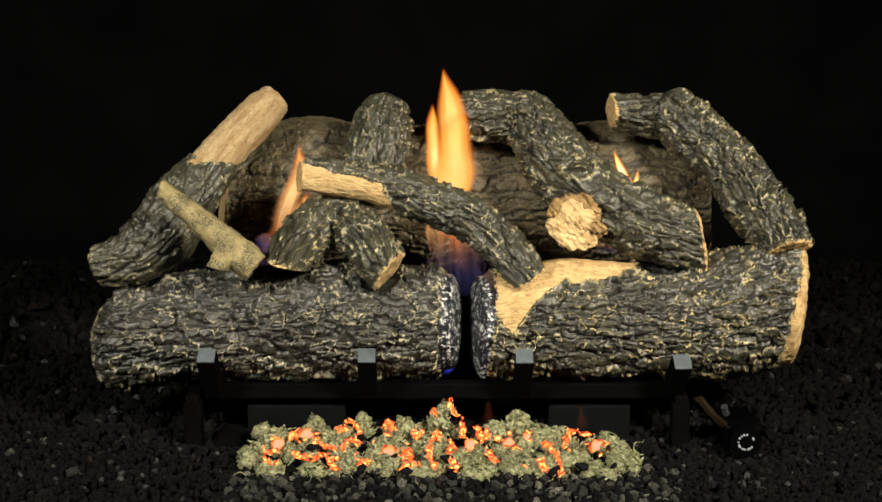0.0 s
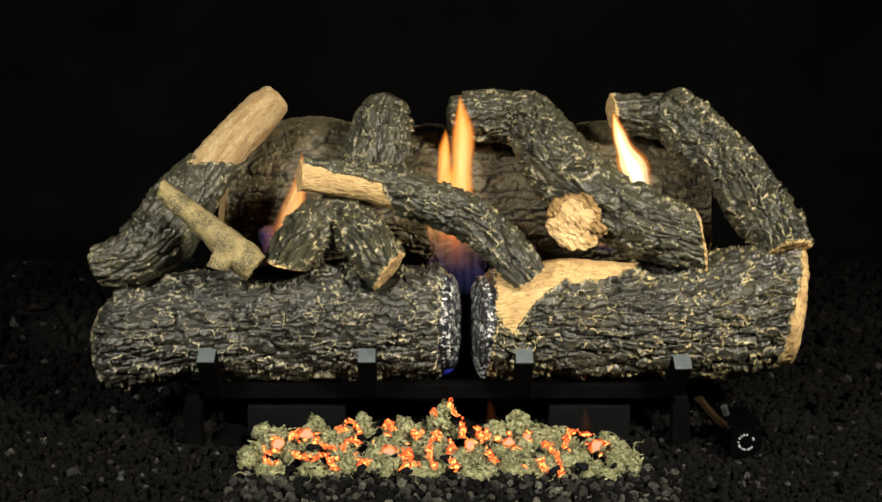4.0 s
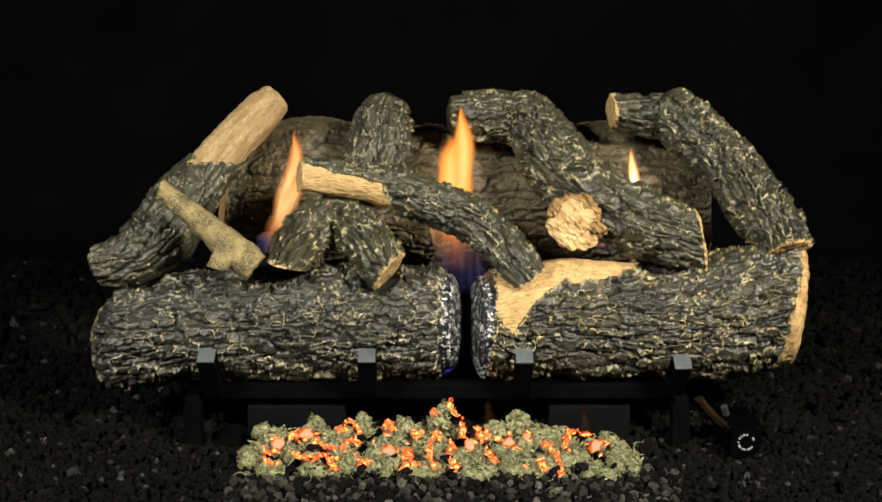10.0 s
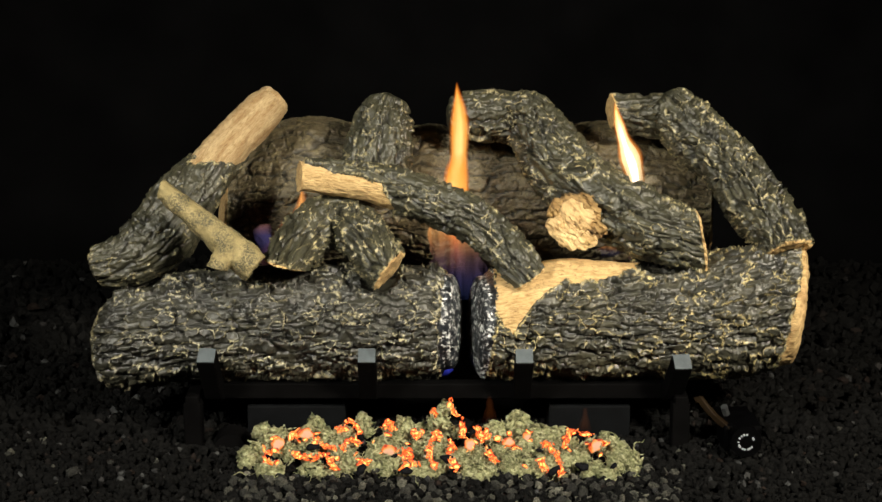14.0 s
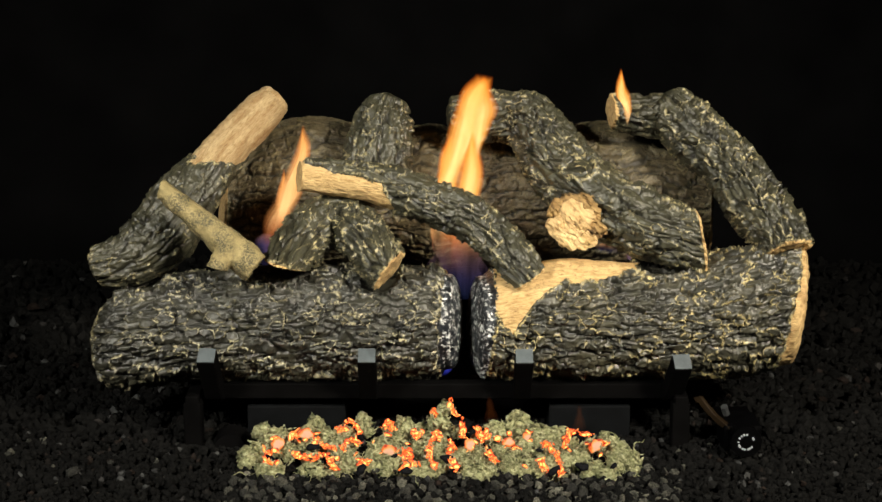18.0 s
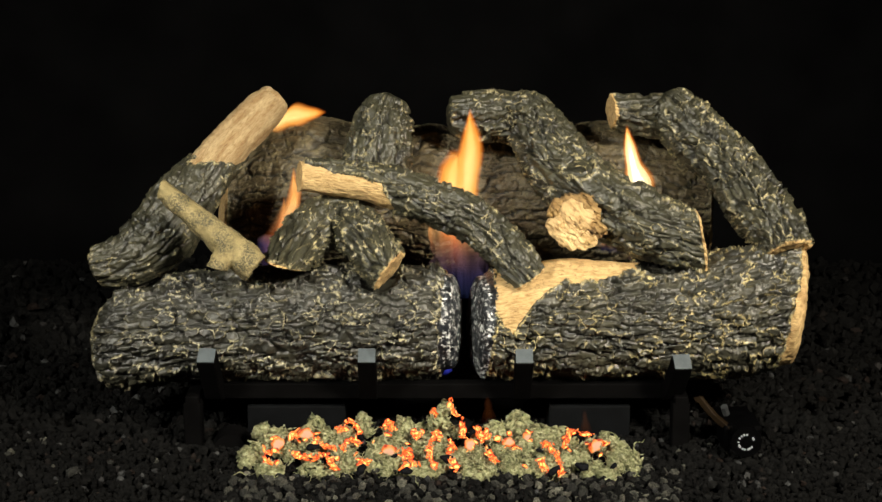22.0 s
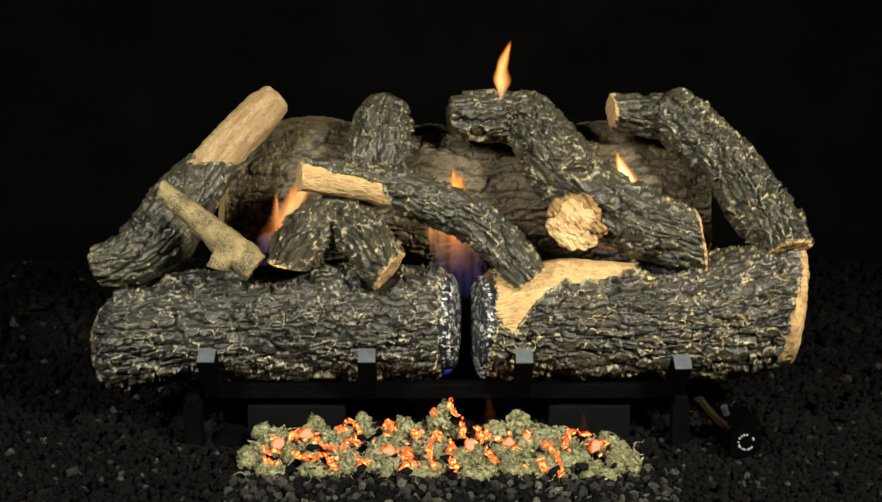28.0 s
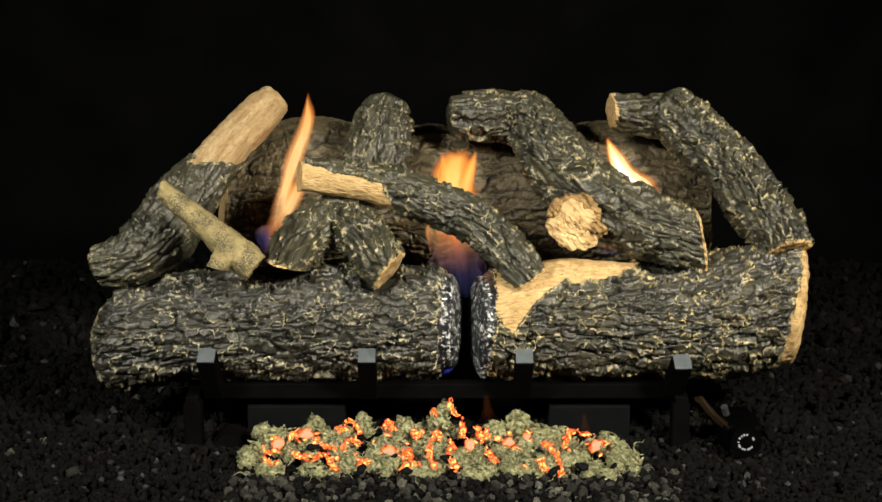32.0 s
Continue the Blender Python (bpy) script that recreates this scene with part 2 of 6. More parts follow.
def log(name, label, points, seed, bark=None, end_mats=(None, None), ends=(None, None), amp=0.0036,
        plate=(0.0122, 0.0060), zones=(), step_size=0.0009, group="", parent=None, notches=(), domes=(0.0, 0.0), isles=1.0, flaky=1.0, raw=False, knots=(), wobble=0.002, category="log"):
    """One ceramic log swept along points (x, y, z, radius). zones: (part name, material, label, test(x, y, z) -> mask) of bare wood;
    ends: the normals of the sawn ends; notches: (x, y, z, radius) hollows pressed into the bark where another log rests."""
    bark = bark or BARK
    _, length = spline(points, 10)
    ns = max(24, int(length / step_size))
    q, length = spline(points, ns)
    c, r = q[:, :3], q[:, 3]
    tan = np.gradient(c, axis=0)
    tan /= np.linalg.norm(tan, axis=1)[:, None]
    side = np.cross(tan[0], (0, 0, 1.0)) if abs(tan[0][2]) < 0.9 else np.cross(tan[0], (0, 1.0, 0))
    sides = []
    for k in range(ns):
        side = side - tan[k] * side.dot(tan[k])
        side = side / np.linalg.norm(side)
        sides.append(side)
    sides = np.array(sides)
    ups = np.cross(sides, tan)
    mean = float(r.mean())
    nc = max(36, int(2 * math.pi * mean / (step_size * 1.05)))
    th = np.linspace(0, 2 * math.pi, nc, endpoint=False)
    # sawn ends: rings that close the tube
    caps = [0.985, 0.95, 0.90, 0.84, 0.78, 0.70, 0.62, 0.54, 0.46, 0.38, 0.3, 0.2, 0.1, 0.03]
    if max(domes) > 0.008:
        caps = [0.99 - 0.96 * k / 40 for k in range(41)]
    rows = [(k, 1.0, 0.0) for k in range(ns)]
    first = [(0, f, -0.0022 * (1 - (f > 0.96) * 0.5) - domes[0] * math.sqrt(1 - f * f)) for f in reversed(caps)]
    last = [(ns - 1, f, 0.0022 * (1 - (f > 0.96) * 0.5) + domes[1] * math.sqrt(1 - f * f)) for f in caps]
    rows = first + rows + last
    idx = np.array([k for k, _, _ in rows])
    fac = np.array([f for _, f, _ in rows])
    out = np.array([o for _, _, o in rows])
    capped = fac < 0.999
    n = len(rows)
    C, R, T, S, U = c[idx], r[idx], tan[idx], sides[idx], ups[idx]
    cs, sn = np.cos(th), np.sin(th)
    radial = S[:, None, :] * cs[None, :, None] + U[:, None, :] * sn[None, :, None]
    arc = length * idx / (ns - 1)
    base = C[:, None, :] + radial * (R * fac)[:, None, None] + (T * out[:, None])[:, None, :]
    flatp = base.reshape(-1, 3)
    u = np.repeat(arc + np.where(np.arange(n) < n / 2, -1, 1) * (1 - fac) * R, nc)
    v = np.tile(th, n)
    x0, y0, z0 = flatp[:, 0], flatp[:, 1], flatp[:, 2]
    warp = fbm(flatp * 62, seed, 2).reshape(-1) * 0.34 + fbm(flatp * 210, seed + 2, 2).reshape(-1) * 0.13
    warp2 = fbm(flatp * 62 + 9, seed + 3, 2).reshape(-1) * 0.40 + fbm(flatp * 210 + 5, seed + 4, 2).reshape(-1) * 0.13
    slow = fbm(flatp * 30 + 3, seed + 71, 2) * 0.5
    nv = max(5, round(2 * math.pi * mean / plate[1]))
    f1, f2, val = cells(u / plate[0] + warp + 40, v / (2 * math.pi) * nv + warp2 + slow * 0.7 + 40, nv, seed)
    # sawn ends carry the same pattern laid flat
    endface = np.repeat(fac, nc) < 0.97
    if endface.any():
        ex, ey = (np.sin(v) * np.repeat(fac * R, nc))[endface], (np.cos(v) * np.repeat(fac * R, nc))[endface]
        f1[endface], f2[endface], val[endface] = cells(ex / 0.0062 + warp[endface] + 60, ey / 0.0062 + warp2[endface] + 60, 100000, seed + 77)
    gap = f2 - f1
    small = fbm(flatp * 420, seed + 7, 2)
    mid = fbm(flatp * 150, seed + 13, 2)
    # long broken ridges, and flakes that stand proud on them with curled lips
    nb = max(4, round(nv / 2.2))
    g1, g2, gval = cells(u / (plate[0] * 4.2) + warp * 0.4 + 40, v / (2 * math.pi) * nb + warp2 * 0.45 + slow * 0.5 + 40, nb, seed + 21)
    rift = step(0.01, 0.13, g2 - g1)
    proud = step(0.50 - 0.12 * flaky, 0.55 - 0.12 * flaky, val) if flaky < 2 else np.ones(len(val))
    edge = step(0.01, 0.11, gap)
    rim = np.exp(-((gap - 0.14) / 0.075) ** 2)
    lane = np.stack([u * 20, np.sin(v) * mean * 190 + warp * 0.8, np.cos(v) * mean * 190 + warp2 * 0.8], 1)
    crease = np.abs(fbm(lane, seed + 25, 2))
    furrow = 1 - step(0.015, 0.12, crease)
    level = 0.55 + 0.45 * step(0.5, 1.0, val)
    h = proud * edge * level + 0.42 * rim * proud * isles + 0.9 * (rift - 1) + 0.5 * (gval - 0.5) * rift + 0.10 * small + 0.30 * mid - 0.55 * furrow + 0.30 * np.clip(crease * 2.0, 0, 1)
    ring = np.zeros(len(h))
    for kx, ky, kz, kr in knots:
        far = np.sqrt((x0 - kx) ** 2 + (y0 - ky) ** 2 * 0.5 + (z0 - kz) ** 2 * 2.0) * (1 + 0.12 * mid)
        ring = np.maximum(ring, np.exp(-((far - kr) / (0.16 * kr)) ** 2))
        inside = far < kr * 0.85
        h = np.where(inside, 0.75 + 0.5 * np.cos(far / kr * 9) * 0.3 + 0.12 * small, h) + 0.7 * np.exp(-((far - kr) / (0.16 * kr)) ** 2) - 0.6 * np.exp(-((far - 0.75 * kr) / (0.1 * kr)) ** 2)
    # how strongly shade is coloured into furrows, rifts and flake borders
    crack_shade = np.clip(0.75 * furrow + (1 - step(0.02, 0.11, g2 - g1)) * 0.8 + 0.7 * (1 - step(0.0, 0.06, gap)) * proud, 0, 1)
    lump = fbm(flatp * 26, seed + 17, 2)
    broken = step(-0.35, 0.10, fbm(flatp * 120, seed + 31, 2)) * (0.5 + 0.5 * step(-0.2, 0.35, fbm(flatp * 24, seed + 33, 2)))
    dry = np.clip(proud * isles * broken * 1.35 + 0.9 * ring * broken, 0, 1)
    lip = np.where(ring > 0.4, 0.12, gap)
    flatc = np.repeat(capped, nc)
    part_of = np.zeros(n * nc, int)
    x, y, z = flatp[:, 0], flatp[:, 1], flatp[:, 2]
    wob = fbm(flatp * 110, seed + 41, 3) * wobble
    for k, (_, _, _, test) in enumerate(zones):
        part_of[np.logical_and(test(x + wob, y, z + wob), ~flatc)] = k + 1
    bare = part_of > 0
    disp = amp * (h - 0.55) + 0.0022 * lump
    disp = np.where(bare, -0.0022 + 0.0007 * fbm(flatp * np.array((150, 220, 220)), seed + 51, 3) + 0.0022 * lump, disp)
    # the ends carry on the relief of the last ring of the flank
    sheet = disp.reshape(n, nc)
    sheet[:len(first)] = sheet[len(first)]
    sheet[-len(last):] = sheet[-len(last) - 1]
    disp = sheet.reshape(-1)
    # ochre along the edges of bare wood and round the sawn ends
    grid = bare.reshape(n, nc)
    near = grid.copy()
    for k in (1, 2, 3):
        near |= np.roll(grid, k, 1) | np.roll(grid, -k, 1)
        near[k:] |= grid[:-k]
        near[:-k] |= grid[k:]
    near = near.reshape(-1) & ~bare
    brink = np.repeat((idx < 3) | (idx > ns - 4), nc) & np.repeat(np.where(idx < ns / 2, end_mats[0] is not None, end_mats[1] is not None), nc)
    dry = np.maximum(dry, 0.9 * (near | brink) * step(-0.3, 0.3, fbm(flatp * 240, seed + 81, 2)))
    lip = np.where(near | brink, 0.12, lip)
    if raw:
        disp = amp * (fbm(flatp * 80, seed + 91, 3) + 0.45 * fbm(flatp * 300, seed + 95, 2))
    rough_end = 0.0011 * fbm(flatp * 160, seed + 61, 3)
    fl = np.repeat(fac, nc)
    move = np.where(flatc, disp * fl ** 24, disp)
    p3 = flatp + radial.reshape(-1, 3) * move[:, None]
    tt = np.repeat(T, nc, 0)
    sign = np.where(np.repeat(idx, nc) < ns / 2, -1.0, 1.0)
    p3 = p3 + tt * (np.where(flatc, rough_end, 0) * sign)[:, None]
    # lean the ends to their saw cuts
    for at, nrm in ((0, ends[0]), (ns - 1, ends[1])):
        if nrm is None:
            continue
        nn = np.array(nrm, float)
        nn /= np.linalg.norm(nn)
        t0 = tan[at]
        reach = 1.6 * r[at] / length
        w = np.clip(1 - np.abs(np.repeat(idx, nc) - at) / (ns - 1) / reach, 0, 1)
        off = p3 - c[at]
        off = off - np.outer(off.dot(t0), t0)
        p3 = p3 + np.outer(-(off.dot(nn)) / nn.dot(t0) * w, t0)
    for hx, hy, hz, hr in notches:
        d = p3 - np.array((hx, hy, hz))
        dist = np.linalg.norm(d, axis=1)
        rim_r = hr * (1 + 0.07 * fbm(p3 * 90, seed + 3, 3))
        push = dist < rim_r
        p3[push] = np.array((hx, hy, hz)) + d[push] / np.maximum(dist[push], 1e-6)[:, None] * rim_r[push][:, None]
        dry = np.where(dist < hr * 1.02, dry * 0.2, dry)
    grain = np.stack([u, np.sin(v) * mean, np.cos(v) * mean + seed], 1)
    across = np.stack([np.sin(v) * fl * mean, np.cos(v) * fl * mean, np.full(len(u), float(seed))], 1)
    # faces, sorted into parts
    a = np.arange(n - 1)[:, None] * nc + np.arange(nc)[None, :]
    b = np.arange(n - 1)[:, None] * nc + (np.arange(nc)[None, :] + 1) % nc
    quads = np.stack([a, b, b + nc, a + nc], -1).reshape(-1, 4)
    fcap = np.maximum(flatc[quads[:, 0]], flatc[quads[:, 3]])
    ring = quads[:, 0] // nc
    kind = part_of[quads].min(1)
    kind = np.where(fcap & (ring < n / 2), 100, kind)
    kind = np.where(fcap & (ring >= n / 2), 101, kind)
    top = parent or tagged(new(name), label, category, group)
    if not parent:
        top.location = c.mean(0) * np.array((1, 1, 0)) + np.array((0, 0, p3[:, 2].min()))
    origin = np.array(top.location)
    sorts = [(0, "bark", bark, "")] + [(k + 1, zn, zm, zl) for k, (zn, zm, zl, _) in enumerate(zones)]
    sorts += [(100 + k, "sawn_end", end_mats[k] or bark, "bare sawn wood end" if end_mats[k] in (CUT, TAN) else "") for k in (0, 1)]
    for code, pname, mat, plabel in sorts:
        sel = quads[kind == code]
        if not len(sel):
            continue
        used, inv = np.unique(sel, return_inverse=True)
        me = mesh_of(pname, p3[used] - origin, inv.reshape(-1, 4).tolist(), mat)
        wa = me.attributes.new("crack_shade", "FLOAT", "POINT")
        wa.data.foreach_set("value", crack_shade[used].astype(np.float32))
        li = me.attributes.new("lip", "FLOAT", "POINT")
        li.data.foreach_set("value", lip[used].astype(np.float32))
        at = me.attributes.new("dry", "FLOAT", "POINT")
        at.data.foreach_set("value", dry[used].astype(np.float32))
        if pname != "bark" or bark in (STICK, SPLINTER):
            gr = me.attributes.new("grain", "FLOAT_VECTOR", "POINT")
            gr.data.foreach_set("vector", (grain if code < 100 else across)[used].astype(np.float32).ravel())
        child(pname, me, top, plabel)
    return top


# ---- the hearth ----
def slab(name, size, at, mat, label):
    top = part(name, box(size, pose(*at)), mat, None)
    tagged(top, label, name.split("_")[0], kind="structure")
    return top


slab("ground", (2.5, 2.66, 0.04), (0, -0.65, -0.024), GROUND, "dark cinder-covered hearth floor")
slab("wall_north", (2.5, 0.05, 1.9), (0, 0.68, 0.926), SOOT, "soot-black back wall behind the fire")
slab("wall_west", (0.05, 2.66, 1.9), (-1.25, -0.65, 0.926), SOOT, "black side wall of the dark room")
slab("wall_east", (0.05, 2.66, 1.9), (1.25, -0.65, 0.926), SOOT, "black side wall of the dark room")
slab("wall_south", (2.5, 0.05, 1.9), (0, -1.98, 0.926), SOOT, "black wall of the dark room")
slab("ceiling", (2.5, 2.66, 0.05), (0, -0.65, 1.90), SOOT, "black ceiling of the dark room")


# ---- the logs ----
def below(xs, zs):
    return lambda x: np.interp(x, xs, zs)


log("front_log", "charred-looking ceramic log with ochre-flecked bark, on the grate",
    [(-0.2954, 0.05, 0.0874, 0.0357), (-0.2918, 0.05, 0.0879, 0.0423), (-0.2841, 0.05, 0.0885, 0.0463), (-0.2667, 0.05, 0.0906, 0.0478), (-0.231, 0.05, 0.0943, 0.0488), (-0.1444, 0.05, 0.098, 0.0514), (-0.0681, 0.05, 0.098, 0.0508), (-0.0122, 0.05, 0.0991, 0.0498), (0.0061, 0.05, 0.1001, 0.0447)],
    1, end_mats=(BARK_TOP, GLINT_END), ends=((-1, 0.35, 0.0), (1, -0.12, 0.05)), group="front logs", domes=(0.004, 0.010), step_size=0.00085,
    zones=[("ashy_end_band", GLINT_END, "dark charred end band with painted white glints", lambda x, y, z: x > 0.002)], flaky=0.5, wobble=0.004,
    notches=[(*(-0.2717, 0.05, 0.1536), 0.026), (*(-0.0555, 0.025, 0.1548), 0.0215)], knots=[(*(-0.0993, 0.008, 0.1348), 0.010)])

EDGE = below([0.0328, 0.0471, 0.0571, 0.0691, 0.0812, 0.1062, 0.1413, 0.1819],
             [0.1284, 0.1131, 0.1003, 0.1207, 0.1334, 0.146, 0.1489, 0.1545])
log("front_log", "ceramic log with rough bark and a stripped blond patch",
    [(0.0376, 0.05, 0.0985, 0.0458), (0.0539, 0.05, 0.1001, 0.0508), (0.1097, 0.05, 0.1028, 0.0549), (0.1707, 0.05, 0.1028, 0.0539), (0.2266, 0.05, 0.1033, 0.0539), (0.272, 0.05, 0.1102, 0.0579), (0.3048, 0.05, 0.1144, 0.0573), (0.3164, 0.05, 0.1154, 0.0558)],
    2, bark=BARK_GILT, end_mats=(GLINT_END, CUT), ends=((-1, -0.15, 0.05), (1, -0.10, -0.09)), group="front logs", domes=(0.009, 0.007), step_size=0.00085,
    zones=[("stripped_patch", BLOND, "smooth stripped blond wood", lambda x, y, z: np.logical_and(np.logical_and(z > EDGE(x), x < 0.1818), x > 0.0406)),
           ("ashy_end_band", GLINT_END, "dark charred end band with painted white glints", lambda x, y, z: x < 0.0402),
           ("sapwood_rim", CUT, "pale sapwood rim", lambda x, y, z: x > 0.3105 + (z - 0.1284) * 0.05)],
    notches=[(*(0.1984, 0.045, 0.1704), 0.030), (*(0.2817, 0.04, 0.192), 0.014)], knots=[(*(0.2309, 0.003, 0.1326), 0.009)])

rear = log("rear_log", "broad brown ceramic log lying behind the others",
    [(-0.2169, 0.23, 0.1649, 0.0517), (-0.1931, 0.23, 0.173, 0.0573), (-0.1677, 0.23, 0.1787, 0.0673), (-0.1312, 0.23, 0.181, 0.0746), (-0.0892, 0.23, 0.1787, 0.0707), (-0.0471, 0.23, 0.1764, 0.0628), (-0.0123, 0.23, 0.1775, 0.0718), (0.0258, 0.23, 0.1764, 0.0673), (0.0931, 0.23, 0.1775, 0.0684), (0.1661, 0.23, 0.1775, 0.0729), (0.2278, 0.23, 0.1775, 0.0651), (0.2661, 0.23, 0.1741, 0.0595)],
    3, bark=BARK_REAR, end_mats=(CUT, CUT), ends=((-1, -0.18, 0.08), (1, -0.1, 0)), amp=0.0030, plate=(0.022, 0.0085), step_size=0.0012, flaky=2, isles=0.5)

log("leaning_log", "crooked dark log with a stripped tan upper end",
    [(-0.3066, 0.055, 0.1502, 0.0182), (-0.285, 0.06, 0.1547, 0.0233), (-0.2587, 0.07, 0.1696, 0.0295), (-0.2366, 0.09, 0.1982, 0.0285), (-0.2158, 0.11, 0.2256, 0.0243), (-0.1938, 0.135, 0.2500, 0.0226), (-0.1770, 0.156, 0.2660, 0.0216), (-0.1665, 0.168, 0.2760, 0.0202), (-0.1618, 0.173, 0.2802, 0.0180)],
    4, bark=BARK_TOP, end_mats=(BARK_GILT, TAN), ends=((-1, 0.1, -0.35), None), domes=(0, 0.007), wobble=0.004, isles=0.55,
    zones=[("stripped_end", TAN, "stripped tan wood", lambda x, y, z: (x - -0.2104) * 0.22 + (z - 0.2375) > 0.0)], amp=0.0027)

stick = log("stick", "bare sandy split stick with dark pits, leaning on a log",
    [(-0.2425, 0.022, 0.2272, 0.0078), (-0.2277, 0.018, 0.2161, 0.0093), (-0.2069, 0.012, 0.1999, 0.0112), (-0.1843, 0.003, 0.183, 0.0136), (-0.1687, -0.004, 0.1717, 0.015), (-0.1619, -0.006, 0.1657, 0.0145)],
    5, bark=STICK, end_mats=(STICK, STICK), ends=((-0.9, 0, 0.3), (0.75, -0.1, -0.6)), amp=0.0012, raw=True, step_size=0.0011, category="stick")
log("stub", "", [(-0.1804, -0.002, 0.1787, 0.0126), (-0.1872, -0.006, 0.1727, 0.0108), (-0.1915, -0.01, 0.1668, 0.0086)], 55, bark=STICK, end_mats=(STICK, STICK), ends=(None, (-0.3, -0.2, -0.9)), amp=0.0013, raw=True, step_size=0.0011, parent=stick)

log("upright_log", "short stubby bark log standing against the rear log",
    [(-0.061, 0.13, 0.2066, 0.0316), (-0.0601, 0.14, 0.2315, 0.0316), (-0.0562, 0.155, 0.254, 0.0297), (-0.0533, 0.165, 0.2673, 0.0266), (-0.0501, 0.17, 0.2773, 0.0203)],
    6, bark=BARK_TOP, amp=0.0031, domes=(0, 0.008))

cross = log("cross_log", "bent bark log with a split blond end, laid across",
    [(-0.1264, 0.085, 0.2262, 0.0158), (-0.0938, 0.085, 0.2236, 0.0173), (-0.0478, 0.08, 0.2174, 0.0193), (-0.0071, 0.07, 0.207, 0.0197), (0.0232, 0.06, 0.1947, 0.0192), (0.0482, 0.05, 0.1769, 0.0201), (0.0653, 0.035, 0.1615, 0.0194), (0.0773, 0.022, 0.1479, 0.0163)],
    7, bark=BARK_TOP, end_mats=(CUT, CUT), ends=((-1, -0.25, 0.1), (0.55, -0.1, -0.75)), isles=0.7,
    zones=[("split_face", BLOND, "split blond wood face", lambda x, y, z: np.logical_and(np.logical_and(x < -0.0520 + (0.2240 - z) * 0.35, z < 0.2420 - (x - -0.122) * 0.24), y < 0.1))], amp=0.0028)

forked = tagged(new("forked_log"), "two-armed bark log with an ochre-edged sawn end, astride the front log", "log")
forked.location = (-0.0928, 0.05, 0.1484)
log("limb", "", [(-0.0834, 0.09, 0.1828, 0.0196), (-0.1021, 0.085, 0.185, 0.0215), (-0.1197, 0.065, 0.176, 0.0233), (-0.1304, 0.045, 0.1652, 0.0221), (-0.1352, 0.03, 0.1597, 0.0189)],
    8, bark=BARK_TOP, end_mats=(None, CUT), ends=(None, (-0.25, -0.12, -0.8)), parent=forked, amp=0.0032, domes=(0.0, 0.003))
log("limb", "", [(-0.1105, 0.095, 0.1848, 0.0165), (-0.0882, 0.085, 0.186, 0.0215), (-0.0698, 0.06, 0.1751, 0.0243), (-0.0538, 0.035, 0.1625, 0.0224), (-0.0454, 0.02, 0.1561, 0.0188)],
    9, bark=BARK_TOP, end_mats=(None, CUT), ends=(None, (0.80, -0.28, -0.53)), parent=forked, amp=0.0032)

diagonal = log("diagonal_log", "thick crooked bark log with a broken blond branch stub",
    [(0.0644, 0.165, 0.2727, 0.0181), (0.0828, 0.16, 0.2655, 0.0255), (0.1005, 0.14, 0.2437, 0.03), (0.1164, 0.115, 0.2219, 0.0307), (0.1426, 0.09, 0.2038, 0.0303), (0.1828, 0.065, 0.1864, 0.0289), (0.2313, 0.045, 0.1745, 0.0235)],
    10, bark=BARK_TOP, end_mats=(None, CUT), ends=(None, (1, -0.05, 0.15)), amp=0.0036, domes=(0.006, 0), isles=0.7, knots=[(*(0.1252, 0.085, 0.234), 0.015)])
log("side_limb", "", [(0.015, 0.17, 0.2692, 0.0198), (0.0352, 0.17, 0.2698, 0.0224), (0.0619, 0.168, 0.2679, 0.0224), (0.0805, 0.165, 0.263, 0.0181)], 14, bark=BARK_TOP, parent=diagonal, domes=(0.007, 0), isles=0.6, plate=(0.018, 0.008), knots=[(0.035, 0.150, 0.258, 0.010)])


